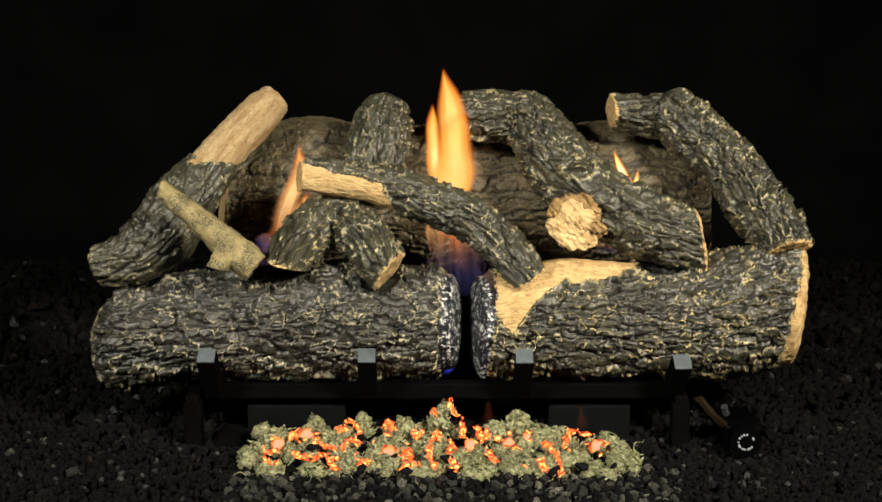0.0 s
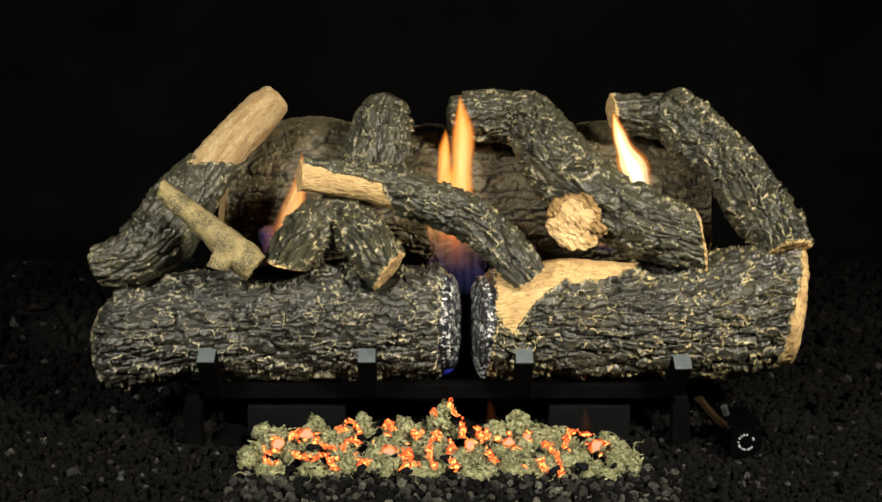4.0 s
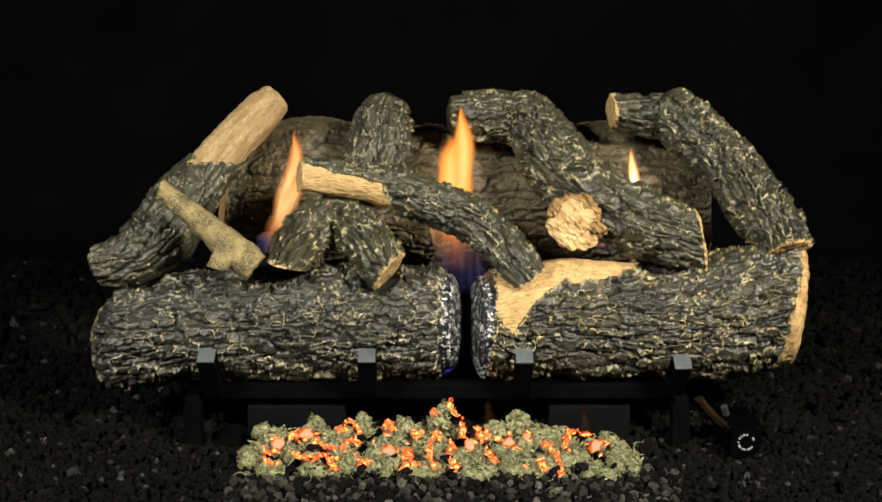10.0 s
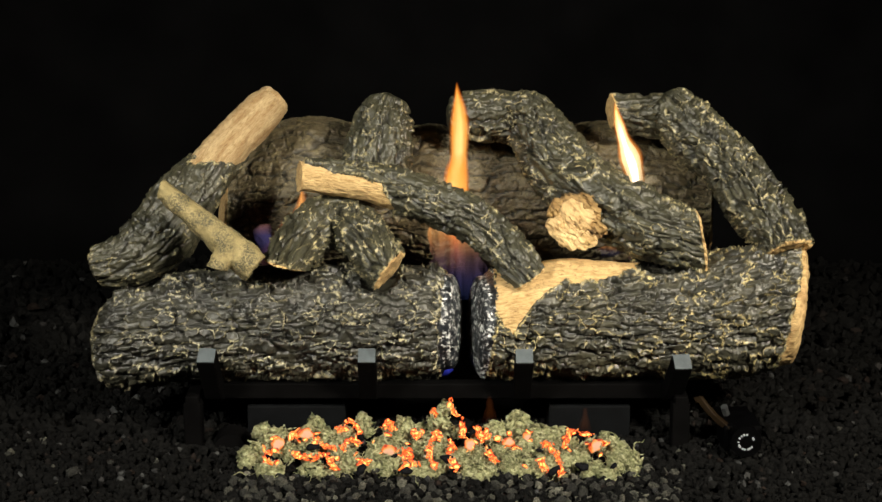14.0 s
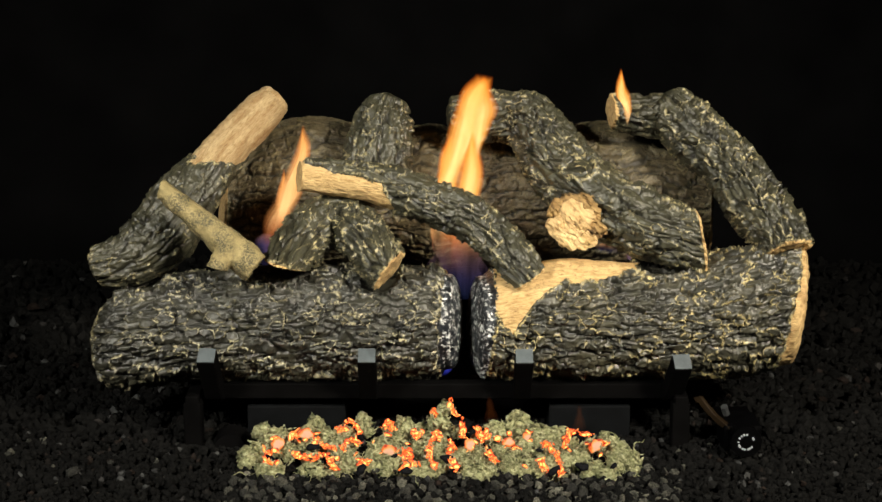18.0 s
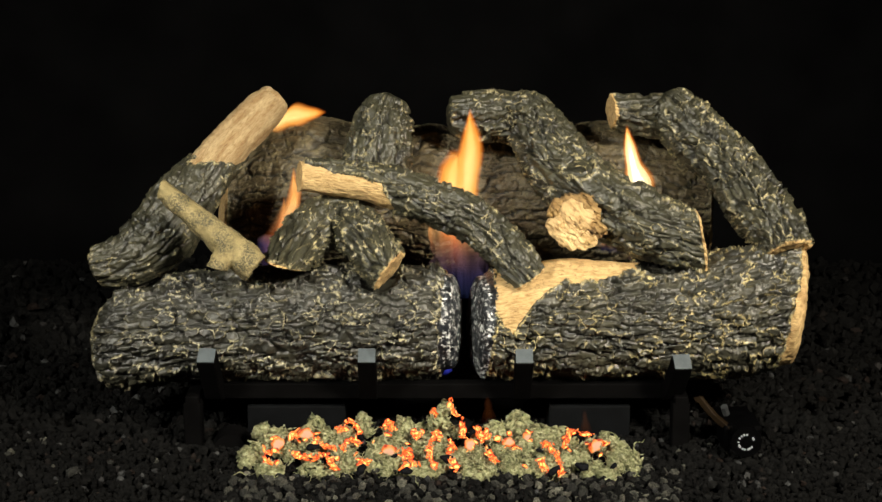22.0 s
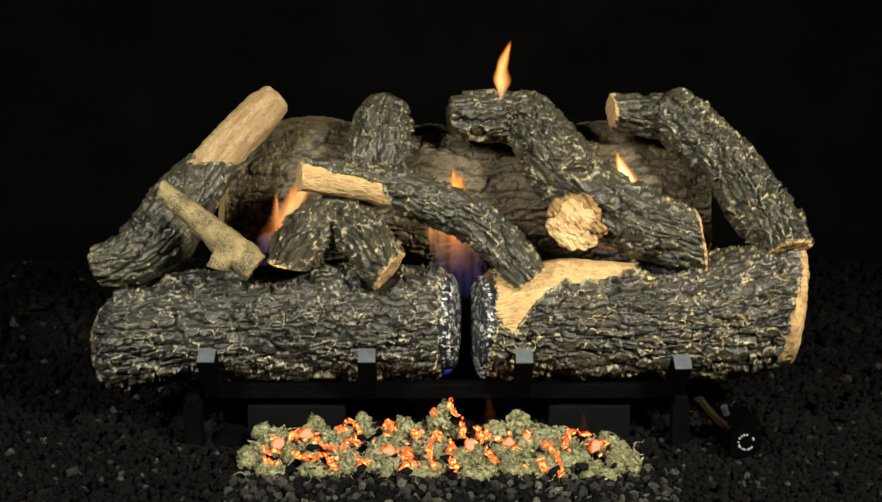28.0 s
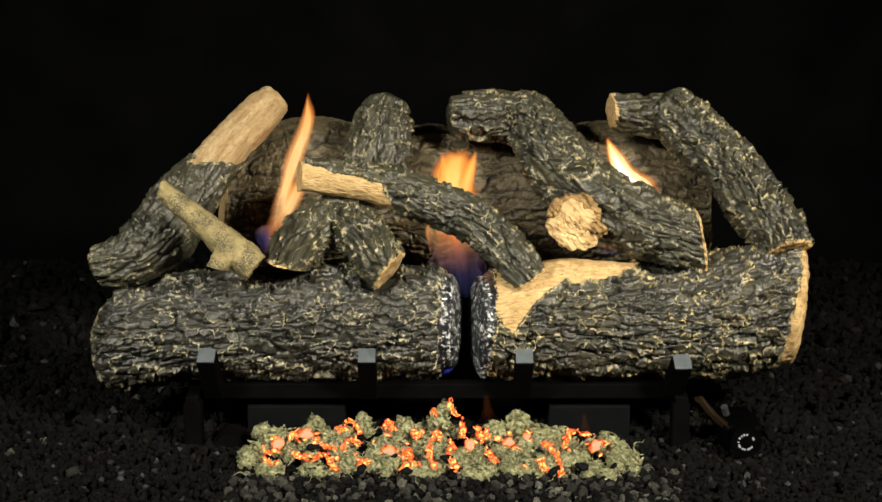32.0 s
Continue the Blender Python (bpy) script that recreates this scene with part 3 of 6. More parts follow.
def broken_face(name, at, width, height, seed, mat, label, rag):
    """The torn end of a snapped branch: a ragged, fibrous, slightly domed face with its flanks run back into the log."""
    nr, na = 44, 150
    ang = np.linspace(0, 2 * math.pi, na, endpoint=False)
    rings = np.concatenate([np.linspace(0.02, 1.0, nr), [1.01, 0.99, 0.93]])
    back = np.concatenate([np.zeros(nr), [0.004, 0.010, 0.020]])
    r, a = np.meshgrid(rings, ang, indexing="ij")
    bk = np.repeat(back, na)
    r, a = r.ravel(), a.ravel()
    edge = np.stack([np.cos(a) * 2.2, np.sin(a) * 2.2, np.full(len(a), 0.3)], 1)
    out = 1 + 0.24 * fbm(edge * 0.7, seed, 2) + 0.045 * rag * fbm(edge * 4, seed + 3, 3) - 0.10 * np.sin(a * 2 + 0.6)
    u, w = r * out * np.cos(a) * width, r * out * np.sin(a) * height
    # fibres fall from the upper left to the lower right, torn off in steps
    f, g = 0.75 * u - 0.66 * w, 0.66 * u + 0.75 * w
    warp = fbm(np.stack([u * 90, w * 90, 0 * u], 1), seed + 5, 2)
    fibre = np.abs(fbm(np.stack([f * 110, g * 620 + warp * 2.2, 0 * u], 1), seed + 7, 3))
    lump = fbm(np.stack([u * 95, w * 95, 0 * u + 4], 1), seed + 9, 3)
    tear = step(-0.04, 0.04, fbm(np.stack([f * 60, g * 130, 0 * u + 7], 1), seed + 11, 2))
    grit = fbm(np.stack([u * 520, w * 520, 0 * u], 1), seed + 13, 2)
    high = 0.007 * (1 - r ** 2.4) + rag * (0.0016 * lump - 0.0015 * fibre + 0.0012 * tear) + 0.0006 * grit - bk
    v = np.stack([u, -high + 0.35 * w, w], 1) + np.array(at) - np.array(diagonal.location)
    n = len(rings)
    faces = [(k * na + q, k * na + (q + 1) % na, (k + 1) * na + (q + 1) % na, (k + 1) * na + q) for k in range(n - 1) for q in range(na)]
    faces.append(tuple(reversed(range(na))))
    me = mesh_of(name, v, faces, mat)
    gr = me.attributes.new("grain", "FLOAT_VECTOR", "POINT")
    gr.data.foreach_set("vector", np.stack([f, g, high], 1).astype(np.float32).ravel())
    child(name, me, diagonal, label)


broken_face("torn_bark_rim", (0.121, 0.0475, 0.1939), 0.0245, 0.0192, 517, FRINGE, "shaggy ochre rim of torn bark", 2.6)
broken_face("torn_stub", (0.1171, 0.041, 0.1898), 0.0208, 0.0180, 531, SPLINTER, "torn blond end of a snapped branch", 1.15)

leaning_right = log("leaning_log", "knobbly bark log with sawn ends, leaning down to the front log",
    [(0.2166, 0.17, 0.2783, 0.0203), (0.2330, 0.155, 0.2600, 0.0258), (0.2695, 0.118, 0.2280, 0.0248), (0.2885, 0.085, 0.2010, 0.0248), (0.3018, 0.058, 0.1830, 0.0242), (0.3075, 0.040, 0.1690, 0.0205)],
    12, bark=BARK_TOP, end_mats=(None, CUT), ends=(None, (0.2, -0.55, -0.8)), amp=0.0038, plate=(0.012, 0.0066), domes=(0.008, 0))
log("side_limb", "", [(0.1629, 0.165, 0.2742, 0.0155), (0.1898, 0.168, 0.2712, 0.0176), (0.2112, 0.168, 0.2696, 0.0192), (0.2215, 0.165, 0.2684, 0.016)], 15, bark=BARK_TOP, end_mats=(CUT, None), ends=((-1, -0.25, 0), None), parent=leaning_right, isles=0.35, plate=(0.03, 0.007))


# ---- grate ----
grate = tagged(new("fire_grate"), "black iron fire grate with four upturned bars", "grate")


def bar(name, pts, thick, mat, parent, label=""):
    """A square bar along a few points."""
    bm = bmesh.new()
    rings = []
    for k, p in enumerate(pts):
        p = Vector(p)
        d = (Vector(pts[min(k + 1, len(pts) - 1)]) - Vector(pts[max(k - 1, 0)])).normalized()
        s = d.cross(Vector((0, 0, 1)) if abs(d.z) < 0.95 else Vector((0, 1, 0))).normalized()
        w = s.cross(d)
        rings.append([bm.verts.new(p + (s * a + w * b) * thick / 2) for a, b in ((-1, -1), (1, -1), (1, 1), (-1, 1))])
    for r0, r1 in zip(rings, rings[1:]):
        for k in range(4):
            bm.faces.new((r0[k], r0[(k + 1) % 4], r1[(k + 1) % 4], r1[k]))
    bm.faces.new(rings[0][::-1])
    bm.faces.new(rings[-1])
    bmesh.ops.bevel(bm, geom=bm.edges[:], offset=thick * 0.07, segments=1, affect="EDGES")
    bmesh.ops.recalc_face_normals(bm, faces=bm.faces[:])
    return part(name, bm, mat, parent, label)


def finger(x_tip, z_tip, x_back):
    dx = x_back - x_tip
    pts = [(x_back + dx, 0.30, 0.041), (x_back, 0.03, 0.041), (x_tip + dx * 0.6, 0.008, 0.048), (x_tip, -0.022, z_tip)]
    f = bar("finger", pts, 0.0158, IRON, grate)
    d = (Vector(pts[3]) - Vector(pts[2])).normalized()
    tip = box((0.0150, 0.0150, 0.0012), Matrix.Translation(Vector(pts[3]) + d * 0.0004) @ d.to_track_quat("Z", "Y").to_matrix().to_4x4(), 0.0004)
    part("tip", tip, IRON_CAP, f, "bluish-grey bar end, paler than the bar")


finger(-0.2025, 0.0902, -0.1995)
finger(-0.0641, 0.0902, -0.0643)
finger(0.0719, 0.0897, 0.0719)
finger(0.2085, 0.0846, 0.2025)
bar("cross_bar", [(-0.1971, 0.02, 0.0461), (0.2041, 0.02, 0.0461)], 0.014, IRON, grate)
bar("cross_bar", [(-0.24, 0.28, 0.03), (0.24, 0.28, 0.03)], 0.014, IRON, grate)
for lx, ly in ((-0.2189, 0.0), (0.2114, 0.0), (-0.23, 0.28), (0.23, 0.28)):
    bar("leg", [(lx, ly, 0.0), (lx, ly, 0.042)], 0.0158, IRON, grate)
for lx in (-0.2189, 0.2114):
    bar("side_bar", [(lx, -0.008, 0.042), (lx, 0.29, 0.042)], 0.012, IRON, grate)
for lx in (-0.16, 0.16):
    bar("support", [(lx, 0.228, 0.041), (lx, 0.228, 0.128)], 0.012, IRON, grate)

# ---- burner and valve ----
burner = tagged(new("gas_burner"), "grey sheet-metal gas burner pan under the grate", "burner")
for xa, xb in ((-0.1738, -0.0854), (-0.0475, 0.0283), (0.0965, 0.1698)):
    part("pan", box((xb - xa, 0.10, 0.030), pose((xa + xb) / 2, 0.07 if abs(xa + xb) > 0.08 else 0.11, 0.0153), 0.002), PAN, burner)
for xa, xb in ((-0.0854, -0.0475), (0.0283, 0.0965)):
    part("gas_tube", box((xb - xa, 0.03, 0.018), pose((xa + xb) / 2, 0.09, 0.015), 0.004), IRON, burner)
bm = bmesh.new()
bmesh.ops.create_cone(bm, cap_ends=True, segments=24, radius1=0.016, radius2=0.014, depth=0.022, matrix=pose(*(-0.186, 0, 0.0002), 90, 0, 0))
part("tube_end", bm, IRON, burner, smooth=False)

valve = tagged(new("gas_valve"), "black gas valve with a knob, copper tube and chrome nut", "valve")
part("valve_body", box((0.034, 0.04, 0.026), pose(*(0.2640, 0, 0.0130)), 0.004), KNOB, valve)
kx, ky, kz = (0.2621, -0.045, 0.0205)
bm = bmesh.new()
bmesh.ops.create_cone(bm, cap_ends=True, segments=32, radius1=0.0125, radius2=0.0135, depth=0.016, matrix=pose(kx, ky + 0.006, kz, 90, 0, 0))
knob = part("knob", bm, KNOB, valve)
for a, w in ((150, 4), (128, 3), (108, 4), (86, 4), (35, 3), (20, 4), (180, 3), (205, 4), (222, 4), (245, 4), (262, 4), (285, 3), (300, 4), (318, 4)):
    ca, sa = math.cos(radians(a)), math.sin(radians(a))
    part("print_mark", box((0.0007 * w * 0.42, 0.0004, 0.0017), pose(kx + 0.0067 * ca, ky - 0.0021, kz + 0.0067 * sa, 0, 90 - a, 0)), WHITE, knob)
bar("copper_tube", [(0.2255, 0.002, 0.0420), (0.2285, 0.0, 0.0440), (0.2335, -0.002, 0.0375), (0.2420, -0.008, 0.0290), (0.2530, -0.018, 0.0215)], 0.0052, COPPER, valve)
bm = bmesh.new()
bmesh.ops.create_cone(bm, cap_ends=True, segments=6, radius1=0.0034, radius2=0.0034, depth=0.009, matrix=pose(*(0.2495, -0.010, 0.0365), 20, -20, 0))
part("nut", bm, BRASS, valve)
part("bracket", box((0.03, 0.02, 0.05), pose(*(0.2668, 0.05, -0.009))), KNOB, valve)


# ---- granules and pebbles ----
ICO = bmesh.new()
bmesh.ops.create_icosphere(ICO, subdivisions=1, radius=1.0)
ICO_V = np.array([v.co[:] for v in ICO.verts])
ICO_F = np.array([[v.index for v in f.verts] for f in ICO.faces])
ICO.free()


def granules():
    rg = np.random.default_rng(4)
    rows = []
    for y0, y1, size, xw in ((-0.22, 0.02, 0.0036, 0.50), (0.02, 0.30, 0.0050, 0.56), (0.30, 0.655, 0.0075, 0.66)):
        n = int(2 * xw * (y1 - y0) / (size * 1.25) ** 2)
        rows.append(np.stack([rg.uniform(-xw, xw, n), rg.uniform(y0, y1, n), size * rg.uniform(0.55, 1.25, n)], 1))
    g = np.vstack(rows)
    n = len(g)
    v = ICO_V[None] * (1 + rg.uniform(-0.38, 0.30, (n, 12, 1))) * rg.uniform(0.55, 1.2, (n, 1, 3))
    ang = rg.uniform(0, 6.28, n)
    c, s = np.cos(ang)[:, None], np.sin(ang)[:, None]
    v = np.stack([v[..., 0] * c - v[..., 1] * s, v[..., 0] * s + v[..., 1] * c, v[..., 2]], -1) * g[:, None, 2:3]
    v += np.stack([g[:, 0], g[:, 1], g[:, 2] * rg.uniform(0.1, 0.7, n)], 1)[:, None, :]
    f = (ICO_F[None] + 12 * np.arange(n)[:, None, None]).reshape(-1, 3)
    me = mesh_of("lava_granules", v.reshape(-1, 3), f.tolist(), LAVA, False)
    return tagged(new("lava_granules", me), "loose black lava granules strewn over the hearth", "gravel", kind="stuff")


granules()


def pebble_mesh(seed):
    rg = np.random.default_rng(seed)
    bm = bmesh.new()
    bmesh.ops.create_icosphere(bm, subdivisions=3, radius=1.0)
    v = np.array([p.co[:] for p in bm.verts])
    for _ in range(9):
        d = rg.normal(size=3)
        d /= np.linalg.norm(d)
        cut = rg.uniform(0.42, 0.78)
        over = np.maximum(v.dot(d) - cut, 0)
        v = v - over[:, None] * d
    v = v * (1 + 0.17 * fbm(v * 2.4, seed + 40, 3))[:, None] * rg.uniform(0.7, 1.15, 3)
    f = [[p.index for p in q.verts] for q in bm.faces]
    bm.free()
    return mesh_of("pebble", v * 0.01, f, PEBBLE, False)


PEBBLES = [pebble_mesh(k) for k in range(8)]
rp = random.Random(8)


def pebble(x, y, size, label="grey crushed stone pebble on the black granules"):
    ob = new("pebble", PEBBLES[rp.randrange(8)])
    ob.matrix_world = pose(x, y, size * 0.55, rp.uniform(0, 360), rp.uniform(0, 360), rp.uniform(0, 360)) @ Matrix.Scale(size * 100, 4)
    return tagged(ob, label, "pebble", "pebbles before the embers")


placed = []
for k in range(6000):
    if len(placed) > 285:
        break
    x = rp.uniform(-0.175, 0.20)
    y = rp.uniform(-0.145, -0.070)
    s = rp.uniform(0.0024, 0.0062)
    if all((x - a) ** 2 + (y - b) ** 2 > (0.70 * (s + c)) ** 2 for a, b, c in placed):
        placed.append((x, y, s))
        pebble(x, y, s)


pebble(*(-0.3127, -0.0754, 0)[:2], 0.0072, "pale grey square-edged pebble on the black granules")
for k in range(70):
    pebble(rp.uniform(-0.42, 0.42), rp.uniform(-0.12, 0.05), rp.uniform(0.002, 0.0042), "small grey stone chip among black granules")


# ---- ember bed ----
bed = tagged(new("ember_bed"), "heap of olive mineral wool tufts glowing orange in the cracks", "embers")


def heap(q):
    """Depth and height of the heap's face, from its front foot (0) to its crest (1)."""
    return -0.088 + 0.082 * q, 0.003 + 0.013 * q


def tuft_mesh(seed):
    """A ragged tuft: a lump pulled into fibres."""
    rg = np.random.default_rng(seed)
    bm = bmesh.new()
    bmesh.ops.create_icosphere(bm, subdivisions=3, radius=1.0)
    v = np.array([p.co[:] for p in bm.verts])
    f = [[p.index for p in q.verts] for q in bm.faces]
    bm.free()
    st = np.array((1.0, 1.0, 1.0)) * rg.uniform(0.7, 1.3, 3)
    rot = np.array(Euler(rg.uniform(0, 6.28, 3)).to_matrix())
    w = v.dot(rot.T) * np.array((5.5, 5.5, 1.4))
    fold = 1 - np.abs(fbm(v * 2.6 + w * 0.25, seed + 15, 2)) * 1.6
    h = 0.30 * fbm(v * 1.6, seed, 3) + 0.34 * np.clip(fold, -0.6, 1) ** 2 * np.sign(fold) - 0.12 + 0.16 * np.abs(fbm(w, seed + 3, 3)) + 0.10 * fbm(w * 2.1, seed + 5, 2)
    spike = step(0.45, 0.9, fbm(v * 3.2, seed + 9, 2)) * 0.2
    v = v * (0.82 + h + spike)[:, None] * st
    verts, faces = (v * 0.86).tolist(), f
    for k in range(44):
        d = rg.normal(size=3)
        d /= np.linalg.norm(d)
        p = d * st * rg.uniform(0.80, 1.0)
        way = np.cross(d, rg.normal(size=3))
        way = way / np.linalg.norm(way) + d * rg.uniform(-0.25, 0.12)
        flatw = np.cross(way, d)
        flatw /= np.linalg.norm(flatw)
        curl = rg.normal(0, 0.30, 3) - d * 0.45
        half, twist, n = rg.uniform(0.07, 0.34), rg.uniform(-1.6, 1.6), 7
        first = len(verts)
        for s in range(n):
            q = p + way * 0.12 * s + curl * (0.15 * s) ** 2 + rg.normal(0, 0.05, 3)
            w = half * math.sin(math.pi * (s + 0.5) / n) ** 0.6
            side = flatw * math.cos(twist * s / n) + d * math.sin(twist * s / n)
            verts += [tuple(q + side * w), tuple(q + d * 0.07), tuple(q - side * w * rg.uniform(0.6, 1.2))]
        for s in range(n - 1):
            a = first + 3 * s
            faces += [[a + e, a + (e + 1) % 3, a + 3 + (e + 1) % 3, a + 3 + e] for e in range(3)]
    return mesh_of("wool_tuft", np.array(verts) * 0.01, faces, WOOL)


TUFTS = [tuft_mesh(100 + k) for k in range(12)]
rt = random.Random(21)


def tuft(x, y, z, s, sy=1.0):
    s *= 100
    ob = child("wool_tuft", TUFTS[rt.randrange(12)], bed)
    ob.matrix_local = pose(x, y, z, rt.uniform(-50, 50), rt.uniform(-50, 50), rt.uniform(0, 360)) @ Matrix.Diagonal((s, s, s * sy, 1))


crest = below([-0.18, -0.16, -0.12, -0.05, 0.0, 0.05, 0.09, 0.12, 0.16, 0.175], [0.55, 0.75, 0.95, 0.95, 1.0, 0.9, 1.0, 0.7, 0.7, 0.45])
for k in range(190):
    x = rt.uniform(-0.166, 0.160)
    q = rt.uniform(0.0, float(crest(x)))
    y, z = heap(q)
    tuft(x, y + 0.004, z, rt.uniform(0.0050, 0.0095))
for px, py, pz, s in ((-0.1544, -0.02, 0.0191, 0.0098), (-0.1109, -0.01, 0.0217, 0.0099), (-0.0687, -0.01, 0.0285, 0.0069), (-0.0661, -0.015, 0.0215, 0.0089), (-0.0317, -0.01, 0.0207, 0.0089), (0.003, -0.005, 0.0357, 0.0089), (-0.002, -0.01, 0.0249, 0.0109), (0.0673, -0.01, 0.0249, 0.0109),
                      (0.0797, -0.01, 0.0181, 0.0089), (0.0475, -0.01, 0.0186, 0.0089), (0.1458, -0.02, 0.0087, 0.0108), (0.1587, -0.04, 0.0017, 0.0107), (-0.1613, -0.05, 0.007, 0.0116), (-0.0862, -0.01, 0.0155, 0.0079), (0.1113, -0.02, 0.0087, 0.0089), (0.1569, -0.045, 0.0128, 0.0095), (0.1621, -0.06, 0.0072, 0.0085), (0.164, -0.07, 0.003, 0.0062), (-0.168, -0.05, 0.0085, 0.0085), (0.1482, -0.07, 0.0045, 0.0078)):
    tuft(px, py, pz, s * 0.95)


def wisp_mesh(seed):
    """A loose fibre curl."""
    rg = np.random.default_rng(seed)
    pts = np.cumsum(rg.normal(0, 0.35, (6, 3)) + np.array((0.5, 0, 0.1)), 0)
    q, _ = spline(pts, 16)
    verts, faces = [], []
    for k, p in enumerate(q):
        r = 0.16 * math.sin(math.pi * (k + 0.6) / 16.5)
        for a in range(4):
            verts.append((p[0], p[1] + r * math.cos(a * 1.571), p[2] + r * math.sin(a * 1.571)))
    for k in range(15):
        for a in range(4):
            faces.append((k * 4 + a, k * 4 + (a + 1) % 4, k * 4 + 4 + (a + 1) % 4, k * 4 + 4 + a))
    return mesh_of("wool_wisp", np.array(verts) * 0.01, faces, WOOL)


WISPS = [wisp_mesh(300 + k) for k in range(8)]
for k in range(170):
    x = rt.uniform(-0.168, 0.164)
    q = rt.uniform(0.0, float(crest(x)))
    y, z = heap(q)
    ob = child("wool_wisp", WISPS[rt.randrange(8)], bed)
    s = rt.uniform(0.0022, 0.0044)
    ob.matrix_local = pose(x, y - 0.008, z + 0.006, rt.uniform(-60, 60), rt.uniform(-60, 60), rt.uniform(0, 360)) @ Matrix.Scale(s * 100, 4)


def heated(me, heat):
    at = me.attributes.new("warmth", "FLOAT", "POINT")
    at.data.foreach_set("value", np.asarray(heat, np.float32))
    return me


def ember_mesh(seed, mat, flatness=0.7):
    rg = np.random.default_rng(seed)
    bm = bmesh.new()
    bmesh.ops.create_icosphere(bm, subdivisions=3, radius=1.0)
    v = np.array([p.co[:] for p in bm.verts])
    f = [[p.index for p in q.verts] for q in bm.faces]
    bm.free()
    h = 0.36 * fbm(v * 1.3, seed, 3) + 0.07 * fbm(v * 5, seed + 4, 2)
    heat = np.clip(-0.95 * v[:, 1] + 0.25 * h, 0, 1)
    v = v * (0.85 + h)[:, None] * np.array((1, flatness, rg.uniform(0.7, 1.1)))
    return heated(mesh_of("ember", v * 0.01, f, mat), heat)


CHUNKS = [ember_mesh(400 + k, EMBER_PALE) for k in range(4)]
SPARKS = [ember_mesh(420 + k, EMBER) for k in range(6)]
for px, py, pz, s in ((-0.1169, -0.0283, 0.0211, 0.0093), (-0.1407, -0.046, 0.0183, 0.0073), (-0.0442, -0.0556, 0.0168, 0.0082), (0.1333, -0.0479, 0.018, 0.0092), (0.0586, -0.0421, 0.0189, 0.0073), (0.0246, -0.0479, 0.018, 0.0063), (0.0741, -0.0323, 0.0205, 0.0049)):
    ob = child("ember", CHUNKS[rt.randrange(4)], bed, "pale orange hot ember")
    ob.matrix_local = pose(px, py, pz, rt.uniform(-30, 30), rt.uniform(-30, 30), 0) @ Matrix.Scale(s * 85, 4)
    for k in range(4):
        a = rt.uniform(0, 6.28)
        sp = child("ember", SPARKS[rt.randrange(6)], bed)
        sp.matrix_local = pose(px + 0.95 * s * math.cos(a), py - 0.001, pz + 0.95 * s * math.sin(a), rt.uniform(-50, 50), rt.uniform(-50, 50), 0) @ Matrix.Diagonal((rt.uniform(0.15, 0.40), 0.2, rt.uniform(0.07, 0.15), 1))


FLECK = bmesh.new()
bmesh.ops.create_icosphere(FLECK, subdivisions=2, radius=1.0)
FLECK_V = np.array([v.co[:] for v in FLECK.verts])
FLECK_F = np.array([[v.index for v in f.verts] for f in FLECK.faces])
FLECK.free()


def crack(points, width):
    """A broken glowing seam through the wool: a trail of hot flecks of many sizes."""
    q, length = spline(points, 40)
    verts, faces, heat = [], [], []
    for k in range(int(16 + length * 1100)):
        e = rt.randrange(39)
        p = q[e] + np.array([rt.gauss(0, 0.0013), 0.0015 + rt.gauss(0, 0.001), rt.gauss(0, 0.0013)])
        run = math.atan2(-(q[e + 1] - q[e])[2] + 0.55 * (q[e + 1] - q[e])[1] * -0.5, (q[e + 1] - q[e])[0])
        size = width * rt.choice((0.4, 0.55, 0.7, 0.9, 1.15)) * np.array((rt.uniform(0.8, 2.4), 0.7, rt.uniform(0.35, 0.75)))
        v = FLECK_V * (1 + 0.5 * fbm(FLECK_V * 1.4 + k * 3.7, 31, 2))[:, None] * size
        turn = np.array(Euler((rt.uniform(-0.4, 0.4), run + rt.gauss(0, 0.6), 0)).to_matrix())
        faces += (FLECK_F + len(verts)).tolist()
        verts += (v.dot(turn.T) + p).tolist()
        heat += (np.clip(-FLECK_V[:, 1], 0, 1) * rt.uniform(0.45, 1.15)).tolist()
    child("glowing_seam", heated(mesh_of("glowing_seam", verts, faces, EMBER), heat), bed)


